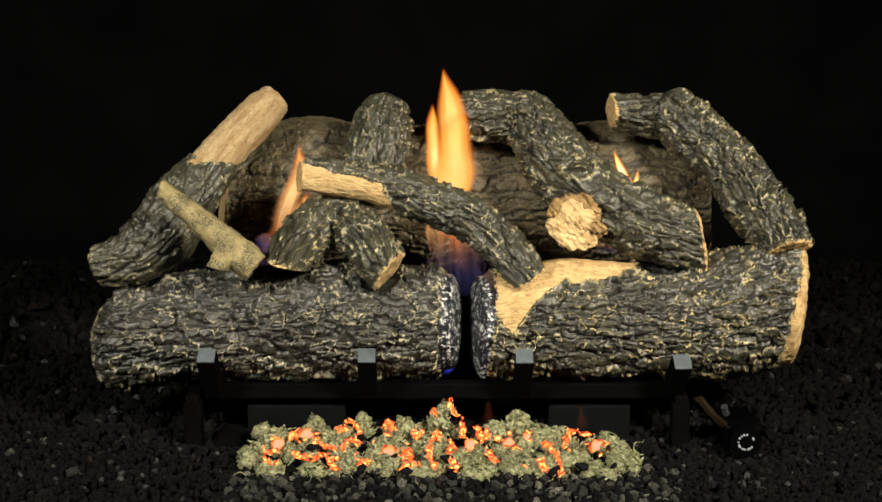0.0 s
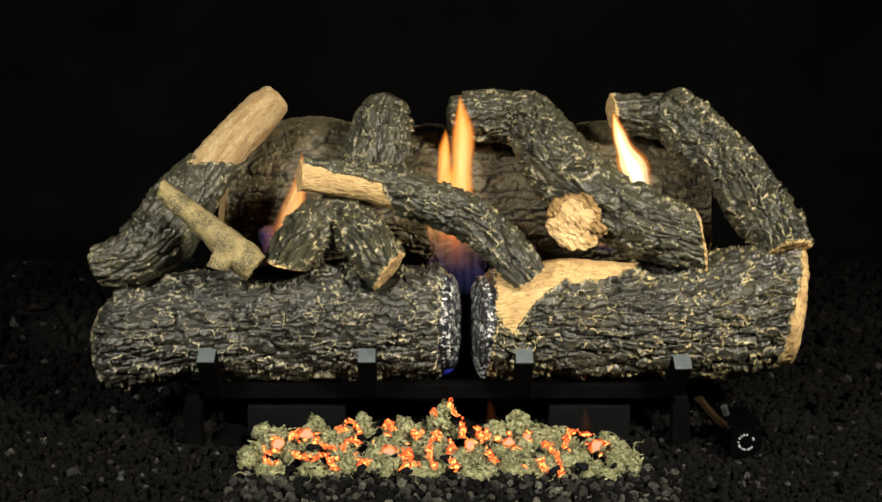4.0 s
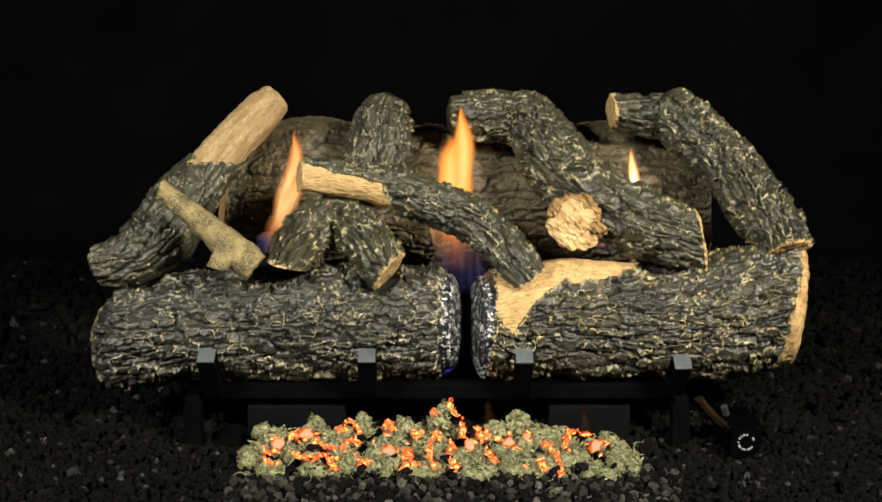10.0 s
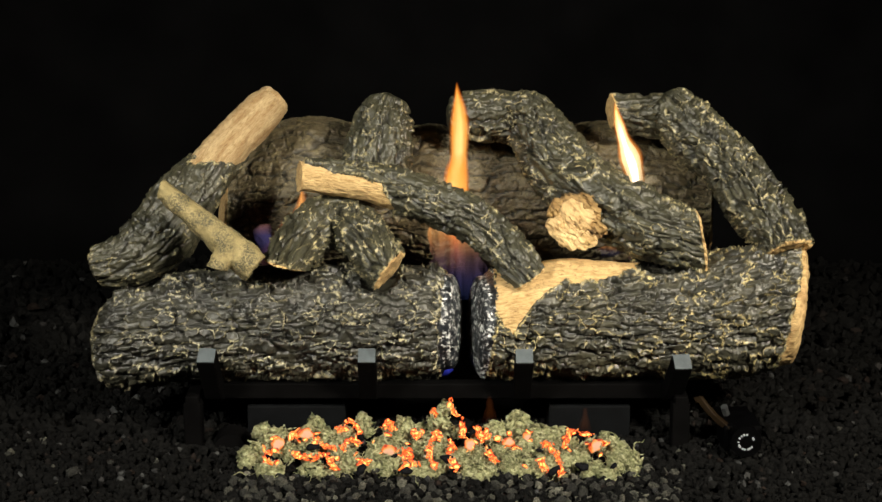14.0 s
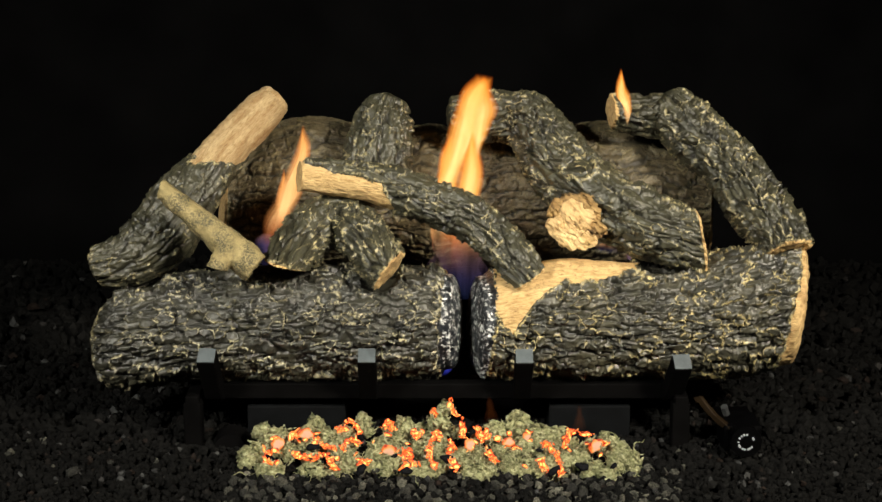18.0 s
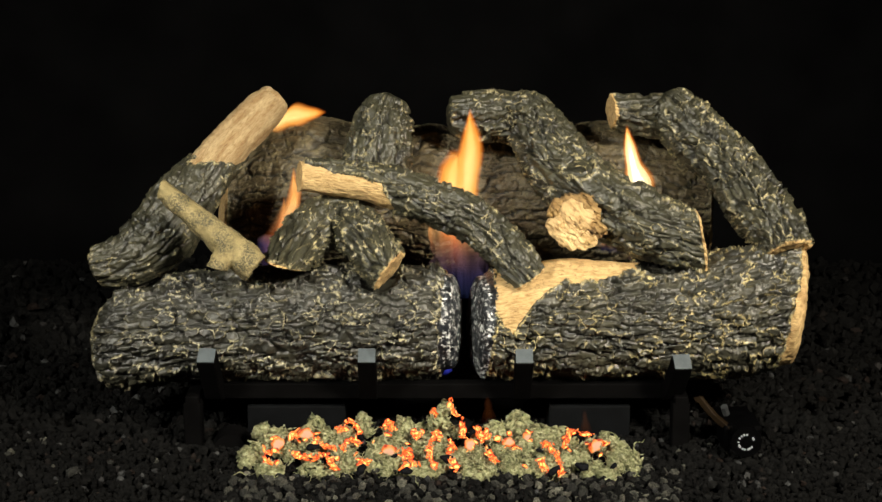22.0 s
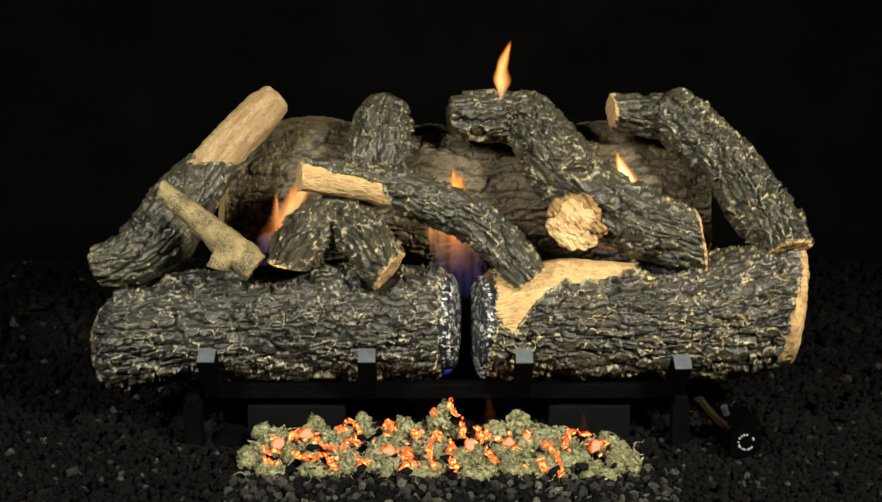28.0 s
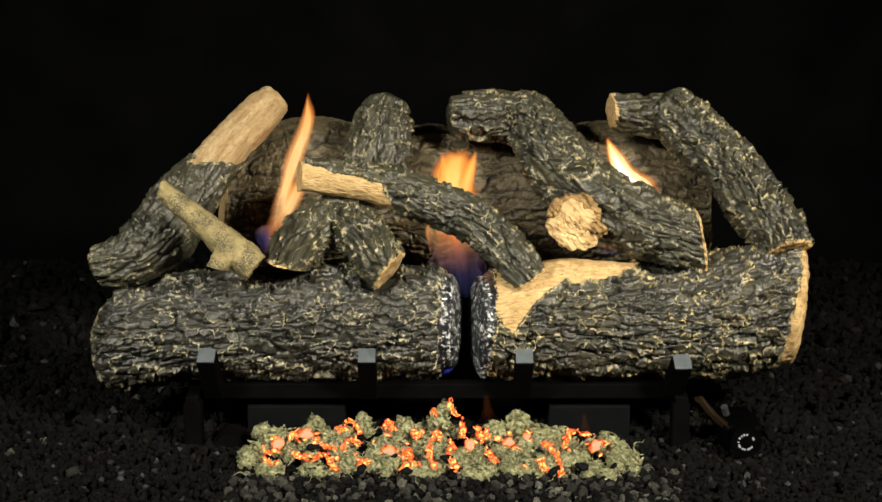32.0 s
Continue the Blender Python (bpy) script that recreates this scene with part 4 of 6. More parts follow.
for pts in ([(-0.1274, -0.0603, 0.016), (-0.1114, -0.0698, 0.0145), (-0.0951, -0.0632, 0.0156)], [(-0.0902, -0.0244, 0.0217), (-0.0788, -0.0063, 0.0246), (-0.0693, -0.0313, 0.0206)], [(-0.1079, -0.0382, 0.0195), (-0.0983, -0.0508, 0.0175), (-0.0894, -0.0556, 0.0168)],
            [(-0.0324, -0.0883, 0.0116), (-0.0298, -0.0556, 0.0168), (-0.0207, -0.0855, 0.012)], [(-0.0097, -0.046, 0.0183), (-0.0095, -0.0698, 0.0145), (-0.0042, -0.0855, 0.012)], [(0.0079, -0.008, 0.045), (0.0104, -0.008, 0.0346), (0.0188, -0.008, 0.0294)],
            [(0.0178, -0.0113, 0.0238), (0.0185, -0.0313, 0.0206), (0.0224, -0.0362, 0.0198)], [(0.0315, -0.0164, 0.023), (0.0359, -0.0411, 0.0191), (0.0403, -0.0214, 0.0222)], [(0.0394, -0.0556, 0.0168), (0.0428, -0.0698, 0.0145), (0.0455, -0.0763, 0.0135)],
            [(0.1059, -0.046, 0.0183), (0.1147, -0.0244, 0.0217), (0.1323, -0.0313, 0.0206)], [(0.0935, -0.0508, 0.0175), (0.099, -0.0698, 0.0145), (0.1, -0.0974, 0.0101)], [(-0.0845, -0.0556, 0.0168), (-0.0797, -0.0382, 0.0195), (-0.0696, -0.046, 0.0183)],
            [(0.0052, -0.0669, 0.015), (0.0104, -0.0791, 0.013), (0.0132, -0.0883, 0.0116)], [(-0.0947, -0.0698, 0.0145), (-0.0904, -0.0855, 0.012), (-0.0874, -0.0892, 0.0114)], [(-0.0681, -0.0791, 0.013), (-0.0654, -0.0763, 0.0135), (-0.0625, -0.0781, 0.0132)],
            [(-0.024, -0.0244, 0.0217), (-0.0205, -0.0343, 0.0202), (-0.0176, -0.0264, 0.0214)], [(-0.0068, -0.0382, 0.0195), (-0.0029, -0.0264, 0.0214), (0, -0.0343, 0.0202)], [(0.0834, -0.0763, 0.0135), (0.0858, -0.0837, 0.0123), (0.0882, -0.091, 0.0111)],
            [(-0.1478, -0.0575, 0.0165), (-0.1473, -0.0726, 0.0141), (-0.1439, -0.0781, 0.0132)], [(-0.0493, -0.0164, 0.023), (-0.0456, -0.0083, 0.0243), (-0.0422, -0.0214, 0.0222)], [(0.0078, -0.0411, 0.0191), (0.0106, -0.0508, 0.0175), (0.0077, -0.0603, 0.016)],
            [(-0.1294, -0.0362, 0.0198), (-0.1281, -0.0283, 0.0211), (-0.1257, -0.0343, 0.0202)], [(0.0877, -0.0508, 0.0175), (0.0899, -0.046, 0.0183), (0.092, -0.0517, 0.0174)], [(-0.0069, -0.008, 0.0357), (-0.0049, -0.008, 0.0315), (-0.002, -0.008, 0.0294)]):
    crack(pts, 0.0014)
for px, py, pz, s in ((0.0346, -0.0313, 0.0206, 0.0054), (-0.0706, -0.0244, 0.0217, 0.0034), (-0.046, -0.0283, 0.0211, 0.0044), (-0.1412, -0.0556, 0.0168, 0.0038), (-0.0891, -0.0837, 0.0123, 0.0038), (-0.0278, -0.0837, 0.0123, 0.0042), (-0.0057, -0.0818, 0.0126, 0.0038),
                      (0.0079, -0.008, 0.0409, 0.004), (0.0201, -0.0214, 0.0222, 0.0039), (0.0434, -0.0669, 0.015, 0.0038), (-0.0876, -0.0698, 0.0145, 0.0029), (-0.1084, -0.044, 0.0186, 0.0039), (0.0491, -0.0362, 0.0198, 0.0044), (0.0942, -0.0556, 0.0168, 0.0038),
                      (-0.001, -0.0313, 0.0206, 0.0034), (-0.0205, -0.0283, 0.0211, 0.0034), (0.0132, -0.0837, 0.0123, 0.0038), (-0.1384, -0.0763, 0.0135, 0.0033), (0.1155, -0.0264, 0.0214, 0.0029), (0.0592, -0.0264, 0.0214, 0.0034)):
    ob = child("ember", SPARKS[rt.randrange(6)], bed)
    ob.matrix_local = pose(px, py, pz, rt.uniform(-50, 50), rt.uniform(-50, 50), 0) @ Matrix.Scale(s * 78, 4)
for k in range(24):
    x = rt.uniform(-0.155, 0.13)
    y, z = heap(rt.uniform(0.05, 0.95))
    ob = child("ember", SPARKS[rt.randrange(6)], bed)
    ob.matrix_local = pose(x, y - 0.004, z + 0.0075, rt.uniform(-50, 50), rt.uniform(-50, 50), 0) @ Matrix.Diagonal((rt.uniform(0.07, 0.36), 0.15, rt.uniform(0.07, 0.18), 1))
# black lumps added where the wool only has dark, shaded gaps
GAP_LUMPS = [ember_mesh(440 + k, GAP_DARK) for k in range(4)]
for px, py, pz, s in ((-0.0667, -0.0892, 0.0114, 0.0066), (-0.1099, -0.0508, 0.0175, 0.0063), (0.0943, -0.091, 0.0111, 0.0066), (-0.0291, -0.091, 0.0111, 0.0061), (0.0052, -0.0707, 0.0144, 0.0057), (-0.0701, -0.0343, 0.0202, 0.0049), (0.0264, -0.0264, 0.0214, 0.0044), (0.1184, -0.0837, 0.0123, 0.0057), (-0.1447, -0.0698, 0.0145, 0.0043), (0.0845, -0.0556, 0.0168, 0.0043), (-0.0401, -0.0669, 0.015, 0.0038), (0.1443, -0.0837, 0.0123, 0.0042)):
    ob = child("charcoal_lump", GAP_LUMPS[rt.randrange(4)], bed, "black lump standing in for a shaded gap")
    ob.matrix_local = pose(px, py, pz, rt.uniform(-50, 50), rt.uniform(-50, 50), 0) @ Matrix.Diagonal((s * 105, s * 75, s * 75, 1))


# ---- flames ----
def flame_material(name, alpha, low, mid, tip, strength, cool=True, sheet=False):
    """A translucent glowing gas sheet: bluish and thin at its foot, yellow in the body, orange at the tip."""
    m = bpy.data.materials.new(name)
    m.use_nodes = True
    t = m.node_tree
    t.nodes.clear()
    out = t.nodes.new("ShaderNodeOutputMaterial")
    mix = t.nodes.new("ShaderNodeMixShader")
    clear = t.nodes.new("ShaderNodeBsdfTransparent")
    glow = t.nodes.new("ShaderNodeEmission")
    rise = attribute(t, "rise")
    streak = noise_node(t, 55, 2, (2.2, 2.2, 0.35))
    col = ramp(t, rise, (0.0, low), (0.38, mid), (0.70, mid), (1.0, tip))
    colour = col.outputs["Color"]
    if cool:
        # near the burner the gas burns thin and violet
        geo = t.nodes.new("ShaderNodeNewGeometry")
        sep = t.nodes.new("ShaderNodeSeparateXYZ")
        link(t, geo.outputs["Position"], sep.inputs[0])
        up = t.nodes.new("ShaderNodeMapRange")
        up.inputs["From Min"].default_value, up.inputs["From Max"].default_value = 0.1274, 0.207
        link(t, sep.outputs["Z"], up.inputs["Value"])
        tint = ramp(t, up.outputs[0], (0.0, (0.10, 0.10, 0.44)), (0.30, (0.34, 0.20, 0.40)), (0.50, (0.85, 0.45, 0.32)), (0.80, (1, 1, 1)))
        colour = mixed(t, 1.0, colour, tint.outputs["Color"], "MULTIPLY")
        thin = ramp(t, up.outputs[0], (0.0, (0, 0, 0)), (0.12, (0.035, 0.035, 0.035)), (0.45, (0.07, 0.07, 0.07)), (0.8, (0.45, 0.45, 0.45)), (1.0, (1, 1, 1)))
    link(t, colour, glow.inputs["Color"])
    glow.inputs["Strength"].default_value = strength
    den = ramp(t, rise, (0.0, (0, 0, 0)), (0.16, (0.25, 0.25, 0.25)), (0.5, (1, 1, 1)), (0.9, (0.9, 0.9, 0.9)), (1.0, (0.35, 0.35, 0.35)))
    if sheet:
        col = ramp(t, rise, (0.0, low), (0.25, (0.055, 0.045, 0.12)), (0.5, mid), (0.66, (0.50, 0.20, 0.085)), (0.82, tip))
        link(t, col.outputs["Color"], glow.inputs["Color"])
        streak = noise_node(t, 75, 2, (2.0, 2.0, 0.10))
        den = ramp(t, rise, (0.0, (0.3, 0.3, 0.3)), (0.25, (0.8, 0.8, 0.8)), (1.0, (1, 1, 1)))
    faint = 0.10 if sheet else 0.62
    sr = ramp(t, streak.outputs["Fac"], (0.40 if sheet else 0.36, (faint, faint, faint)), (0.60, (1.0, 1.0, 1.0)))
    k = t.nodes.new("ShaderNodeMath")
    k.operation = "MULTIPLY"
    link(t, den.outputs["Color"], k.inputs[0])
    link(t, sr.outputs["Color"], k.inputs[1])
    k2 = t.nodes.new("ShaderNodeMath")
    k2.operation = "MULTIPLY"
    k2.inputs[1].default_value = alpha
    link(t, k.outputs[0], k2.inputs[0])
    last = k2.outputs[0]
    if cool:
        k3 = t.nodes.new("ShaderNodeMath")
        k3.operation = "MULTIPLY"
        link(t, last, k3.inputs[0])
        link(t, thin.outputs["Color"], k3.inputs[1])
        last = k3.outputs[0]
    link(t, last, mix.inputs["Fac"])
    link(t, clear.outputs[0], mix.inputs[1])
    link(t, glow.outputs[0], mix.inputs[2])
    link(t, mix.outputs[0], out.inputs["Surface"])
    return m


MANTLE = flame_material("flame_mantle", 0.075, (0.9, 0.3, 0.1), (1.0, 0.26, 0.03), (1.0, 0.18, 0.015), 1.0)
OUTER = flame_material("flame_outer", 0.15, (0.9, 0.4, 0.1), (1.0, 0.38, 0.06), (1.0, 0.28, 0.025), 1.3)
SKINS = [
    ("mantle", 1.00, MANTLE), ("mantle", 0.94, MANTLE), ("outer_body", 0.88, OUTER), ("outer_body", 0.81, OUTER),
    ("body", 0.72, flame_material("flame_body", 0.34, (0.9, 0.4, 0.1), (1.0, 0.48, 0.11), (1.0, 0.36, 0.04), 1.5)),
    ("inner_body", 0.54, flame_material("flame_inner", 0.40, (0.9, 0.5, 0.2), (1.0, 0.58, 0.19), (1.0, 0.44, 0.08), 1.6)),
    ("core", 0.34, flame_material("flame_core", 0.42, (0.9, 0.5, 0.2), (1.0, 0.68, 0.29), (1.0, 0.54, 0.14), 2.7)),
]
PEACH = [
    ("mantle", 1.00, flame_material("peach_mantle", 0.11, (0.9, 0.3, 0.12), (0.95, 0.33, 0.09), (1.0, 0.22, 0.03), 0.9)),
    ("outer_body", 0.86, flame_material("peach_outer", 0.22, (0.9, 0.4, 0.16), (0.98, 0.42, 0.12), (1.0, 0.30, 0.05), 1.0)),
    ("body", 0.68, flame_material("peach_body", 0.30, (0.9, 0.4, 0.2), (1.0, 0.50, 0.17), (1.0, 0.38, 0.07), 1.25)),
    ("inner_body", 0.45, flame_material("peach_inner", 0.42, (0.9, 0.5, 0.25), (1.0, 0.66, 0.28), (1.0, 0.48, 0.11), 1.9)),
]
HOT = flame_material("flame_hot_core", 0.85, (0.9, 0.6, 0.4), (1.0, 0.90, 0.66), (1.0, 0.72, 0.30), 6.0)
HOT_BODY = flame_material("flame_hot_body", 0.55, (0.9, 0.6, 0.4), (1.0, 0.78, 0.42), (1.0, 0.48, 0.10), 2.0)
BLUE = flame_material("flame_blue", 0.10, (0.03, 0.035, 0.16), (0.11, 0.09, 0.24), (0.45, 0.2, 0.16), 0.7, False)
VEIL = flame_material("flame_veil", 0.20, (0.028, 0.040, 0.115), (0.16, 0.085, 0.085), (1.0, 0.42, 0.12), 1.0, False, True)
GAS = flame_material("flame_gas_blue", 0.16, (0.02, 0.03, 0.35), (0.06, 0.07, 0.60), (0.10, 0.08, 0.40), 0.8, False)
LOW = flame_material("flame_low", 0.010, (0.3, 0.1, 0.2), (0.9, 0.25, 0.06), (0.8, 0.2, 0.05), 0.7, False)


def sheath(parent, name, mat, spine, widths, thick, trim, seed):
    """One closed skin of a flame: an oval swept along its spine."""
    q, _ = spline([(*p, w) for p, w in zip(spine, widths)], 40)
    rg = np.random.default_rng(seed)
    ph = rg.uniform(0, 6.28, 3)
    verts, rise = [], []
    for k, (x, y, z, w) in enumerate(q):
        t = k / 39
        lo, hi = trim
        w = w * (1 + 0.16 * math.sin(9 * t + ph[0]) + 0.08 * math.sin(19 * t + ph[1]))
        f = (hi - lo)
        zz = q[0, 2] + (z - q[0, 2]) * 1.0
        for a in range(20):
            c, sn = math.cos(a * math.pi / 10), math.sin(a * math.pi / 10)
            verts.append((x + w * c * f, y + w * thick * sn * f, zz * (0.5 + 0.5 * f) if f < 1 else zz))
            rise.append(t)
    faces = [(k * 20 + a, k * 20 + (a + 1) % 20, k * 20 + 20 + (a + 1) % 20, k * 20 + 20 + a) for k in range(39) for a in range(20)]
    me = mesh_of(name, verts, faces, mat)
    at = me.attributes.new("rise", "FLOAT", "POINT")
    at.data.foreach_set("value", np.array(rise, np.float32))
    ob = child(name, me, parent)
    ob.visible_shadow = False
    return ob


def tongue(label, spine, widths, seed, core=None, thick=0.30, faint=False, skins=SKINS):
    """A flame whose origin is its tip; the spine runs from the foot (negative z) to the tip at 0."""
    top = tagged(new("flame"), label, "flame", "flames of the gas fire")
    tip = spine[-1]
    sp = [(x - tip[0], 0, z - tip[1]) for x, z in spine]
    if faint:
        sheath(top, "mantle", LOW, sp, widths, thick, (0, 1.0), seed)
        sheath(top, "core", LOW, sp, [0.55 * w for w in widths], thick, (0, 1.0), seed)
        return top
    for k, (name, size, mat) in enumerate(skins):
        mat = (HOT_BODY, HOT_BODY, HOT)[k - 4] if core and k > 3 else mat
        sheath(top, name, mat, [(x, y, z * (1 - 0.12 * (1 - size)) - 0.012 * (1 - size)) for x, y, z in sp], [size * w for w in widths], thick, (0, 1.0), seed)
    return top


def base_flame(label, at, width, height, seed, mat=BLUE, skins=(1.1, 0.95, 0.8, 0.62, 0.4)):
    top = tagged(new("blue_flame"), label, "flame", "flames of the gas fire")
    for k, f in enumerate(skins):
        sp = [(0, 0, 0), (0.002 * k, 0, 0.4 * height), (-0.002, 0, 0.8 * height), (0.001, 0, height)]
        sheath(top, "veil", mat, sp, [width * f * 0.9, width * f, width * f * 0.92, width * f * 0.75], 0.3, (0, 1.0), seed + k)
    top.location = at
    return top


left_a = tongue("orange gas flame licking up behind the forked log", [(-0.012, -0.15), (-0.016, -0.11), (-0.004, -0.06), (0.008, -0.025), (0.004, 0)], [0.005, 0.012, 0.0135, 0.009, 0.001], 11, skins=PEACH)
left_b = tongue("slim orange gas flame beside the blond log end", [(-0.006, -0.11), (0.004, -0.07), (-0.003, -0.03), (0, 0)], [0.004, 0.008, 0.006, 0.001], 12, skins=PEACH)
mid_a = tongue("tall orange gas flame rising between the logs", [(0.0, -0.19), (-0.004, -0.13), (0.003, -0.08), (0.004, -0.035), (-0.002, 0)], [0.010, 0.019, 0.021, 0.014, 0.001], 13)
mid_b = tongue("forked orange gas flame rising between the logs", [(0.004, -0.15), (0.006, -0.10), (-0.003, -0.055), (-0.001, -0.02), (0.003, 0)], [0.006, 0.013, 0.014, 0.008, 0.001], 14)
left_c = tongue("low orange gas flame curling behind the forked log", [(-0.014, -0.10), (-0.016, -0.065), (-0.004, -0.035), (0.002, -0.012), (0, 0)], [0.005, 0.010, 0.012, 0.009, 0.002], 19, skins=PEACH)
mid_c = tongue("broad orange gas flame between the logs", [(0.002, -0.15), (-0.002, -0.10), (0.002, -0.06), (-0.002, -0.02), (0.003, 0)], [0.011, 0.018, 0.021, 0.021, 0.014], 20)
right_a = tongue("bright yellow gas flame above the diagonal log", [(0.010, -0.10), (0.012, -0.065), (0.004, -0.035), (0.001, -0.015), (0, 0)], [0.014, 0.016, 0.013, 0.007, 0.0008], 15, HOT)
right_b = tongue("small bright gas flame above the diagonal log", [(0.004, -0.07), (0.004, -0.045), (0, -0.02), (0, 0)], [0.007, 0.010, 0.008, 0.0008], 16, HOT)
puff_a = tongue("loose orange flame lick torn off above the logs", [(0.010, -0.055), (0.004, -0.040), (-0.003, -0.022), (0, 0)], [0.002, 0.011, 0.010, 0.001], 17)
puff_b = tongue("small loose flame lick torn off above the logs", [(0.0, -0.05), (0.002, -0.035), (-0.002, -0.018), (0, 0)], [0.001, 0.0055, 0.005, 0.001], 18)
puff_c = tongue("large loose orange flame torn off above the logs", [(0.006, -0.085), (0.004, -0.058), (0.0, -0.035), (-0.001, -0.015), (0, 0)], [0.002, 0.009, 0.016, 0.0125, 0.002], 22)
puff_d = tongue("loose flat lick of flame torn off above the rear log", [(0.003, -0.066), (0.004, -0.05), (-0.002, -0.03), (-0.001, -0.012), (0, 0)], [0.002, 0.009, 0.010, 0.007, 0.001], 24)
blue_mid = base_flame("translucent blue gas flame in the gap between the logs", (0.0149, 0.12, 0.1058), 0.0255, 0.078, 31, VEIL, (1.0, 0.93))
blue_left = base_flame("translucent blue gas flame beside the forked log", (-0.1625, 0.12, 0.1335), 0.0075, 0.036, 32)
# reflected flame light under the diagonal log, added as a small glowing sheet
reflection_right = base_flame("faint violet reflection under the diagonal log, made as a glowing sheet", (0.1551, 0.1, 0.1506), 0.010, 0.009, 33, VEIL, (1.0,))
blue_gap = base_flame("small blue gas flame below the log ends", (0.0005, 0.06, 0.0457), 0.006, 0.014, 34, GAS)
low_a = tongue("faint orange flame over the embers", [(0.0, -0.03), (0.001, -0.018), (0, 0)], [0.005, 0.006, 0.001], 41, faint=True)
low_b = tongue("faint orange flame over the embers", [(0.0, -0.03), (0.001, -0.018), (0, 0)], [0.004, 0.005, 0.001], 42, faint=True)


def lick(tip, foot, narrow, pitch=0, lean=None):
    """A flame's pose: its tip, the foot that it leans from, its turn about its own line and its lean towards the viewer (degrees)."""
    a, b = Vector(tip), Vector(foot)
    if lean is None:
        lean = max(-38, min(38, math.degrees(math.atan2(a.x - b.x, max(a.z - b.z, 0.02)))))
    return pose(a.x, a.y, a.z, 0, lean, 0) @ pose(0, 0, 0, pitch, 0, 0) @ pose(0, 0, 0, 0, 0, narrow)


def flicker(ob, foot, rows, seed, sway=0.008, jump=0.020):
    """Keys at the given beats with quick rises and falls in between."""
    r = random.Random(seed)
    keys = []
    leans = {row[0]: row[4] for row in rows if len(row) > 4}
    rows = [(*row, 0)[:4] for row in rows]
    for (t0, tip0, n0, p0), (t1, tip1, n1, p1) in zip(rows, rows[1:]):
        keys.append((t0, lick(tip0, foot, n0, p0, leans.get(t0))))
        n = max(1, round((t1 - t0) / 0.25))
        for k in range(1, n):
            f = k / n
            tip = [a + (b - a) * f for a, b in zip(tip0, tip1)]
            tip[0] += r.uniform(-sway, sway)
            tip[2] += r.uniform(-jump, jump)
            keys.append((t0 + (t1 - t0) * f, lick(tip, foot, n0 + (n1 - n0) * f + r.uniform(-12, 12), p0 + (p1 - p0) * f)))
    t, tip, n, p = rows[-1]
    keys.append((t, lick(tip, foot, n, p, leans.get(t))))
    walk(ob, keys)


def sway(ob, at, seed, dx=0.002, dz=0.003, turn=14):
    r = random.Random(seed)
    walk(ob, [(k * 0.5, pose(at[0] + r.uniform(-dx, dx), at[1], at[2] + r.uniform(-dz, dz), 0, r.uniform(-4, 4), r.uniform(-turn, turn))) for k in range(65)])


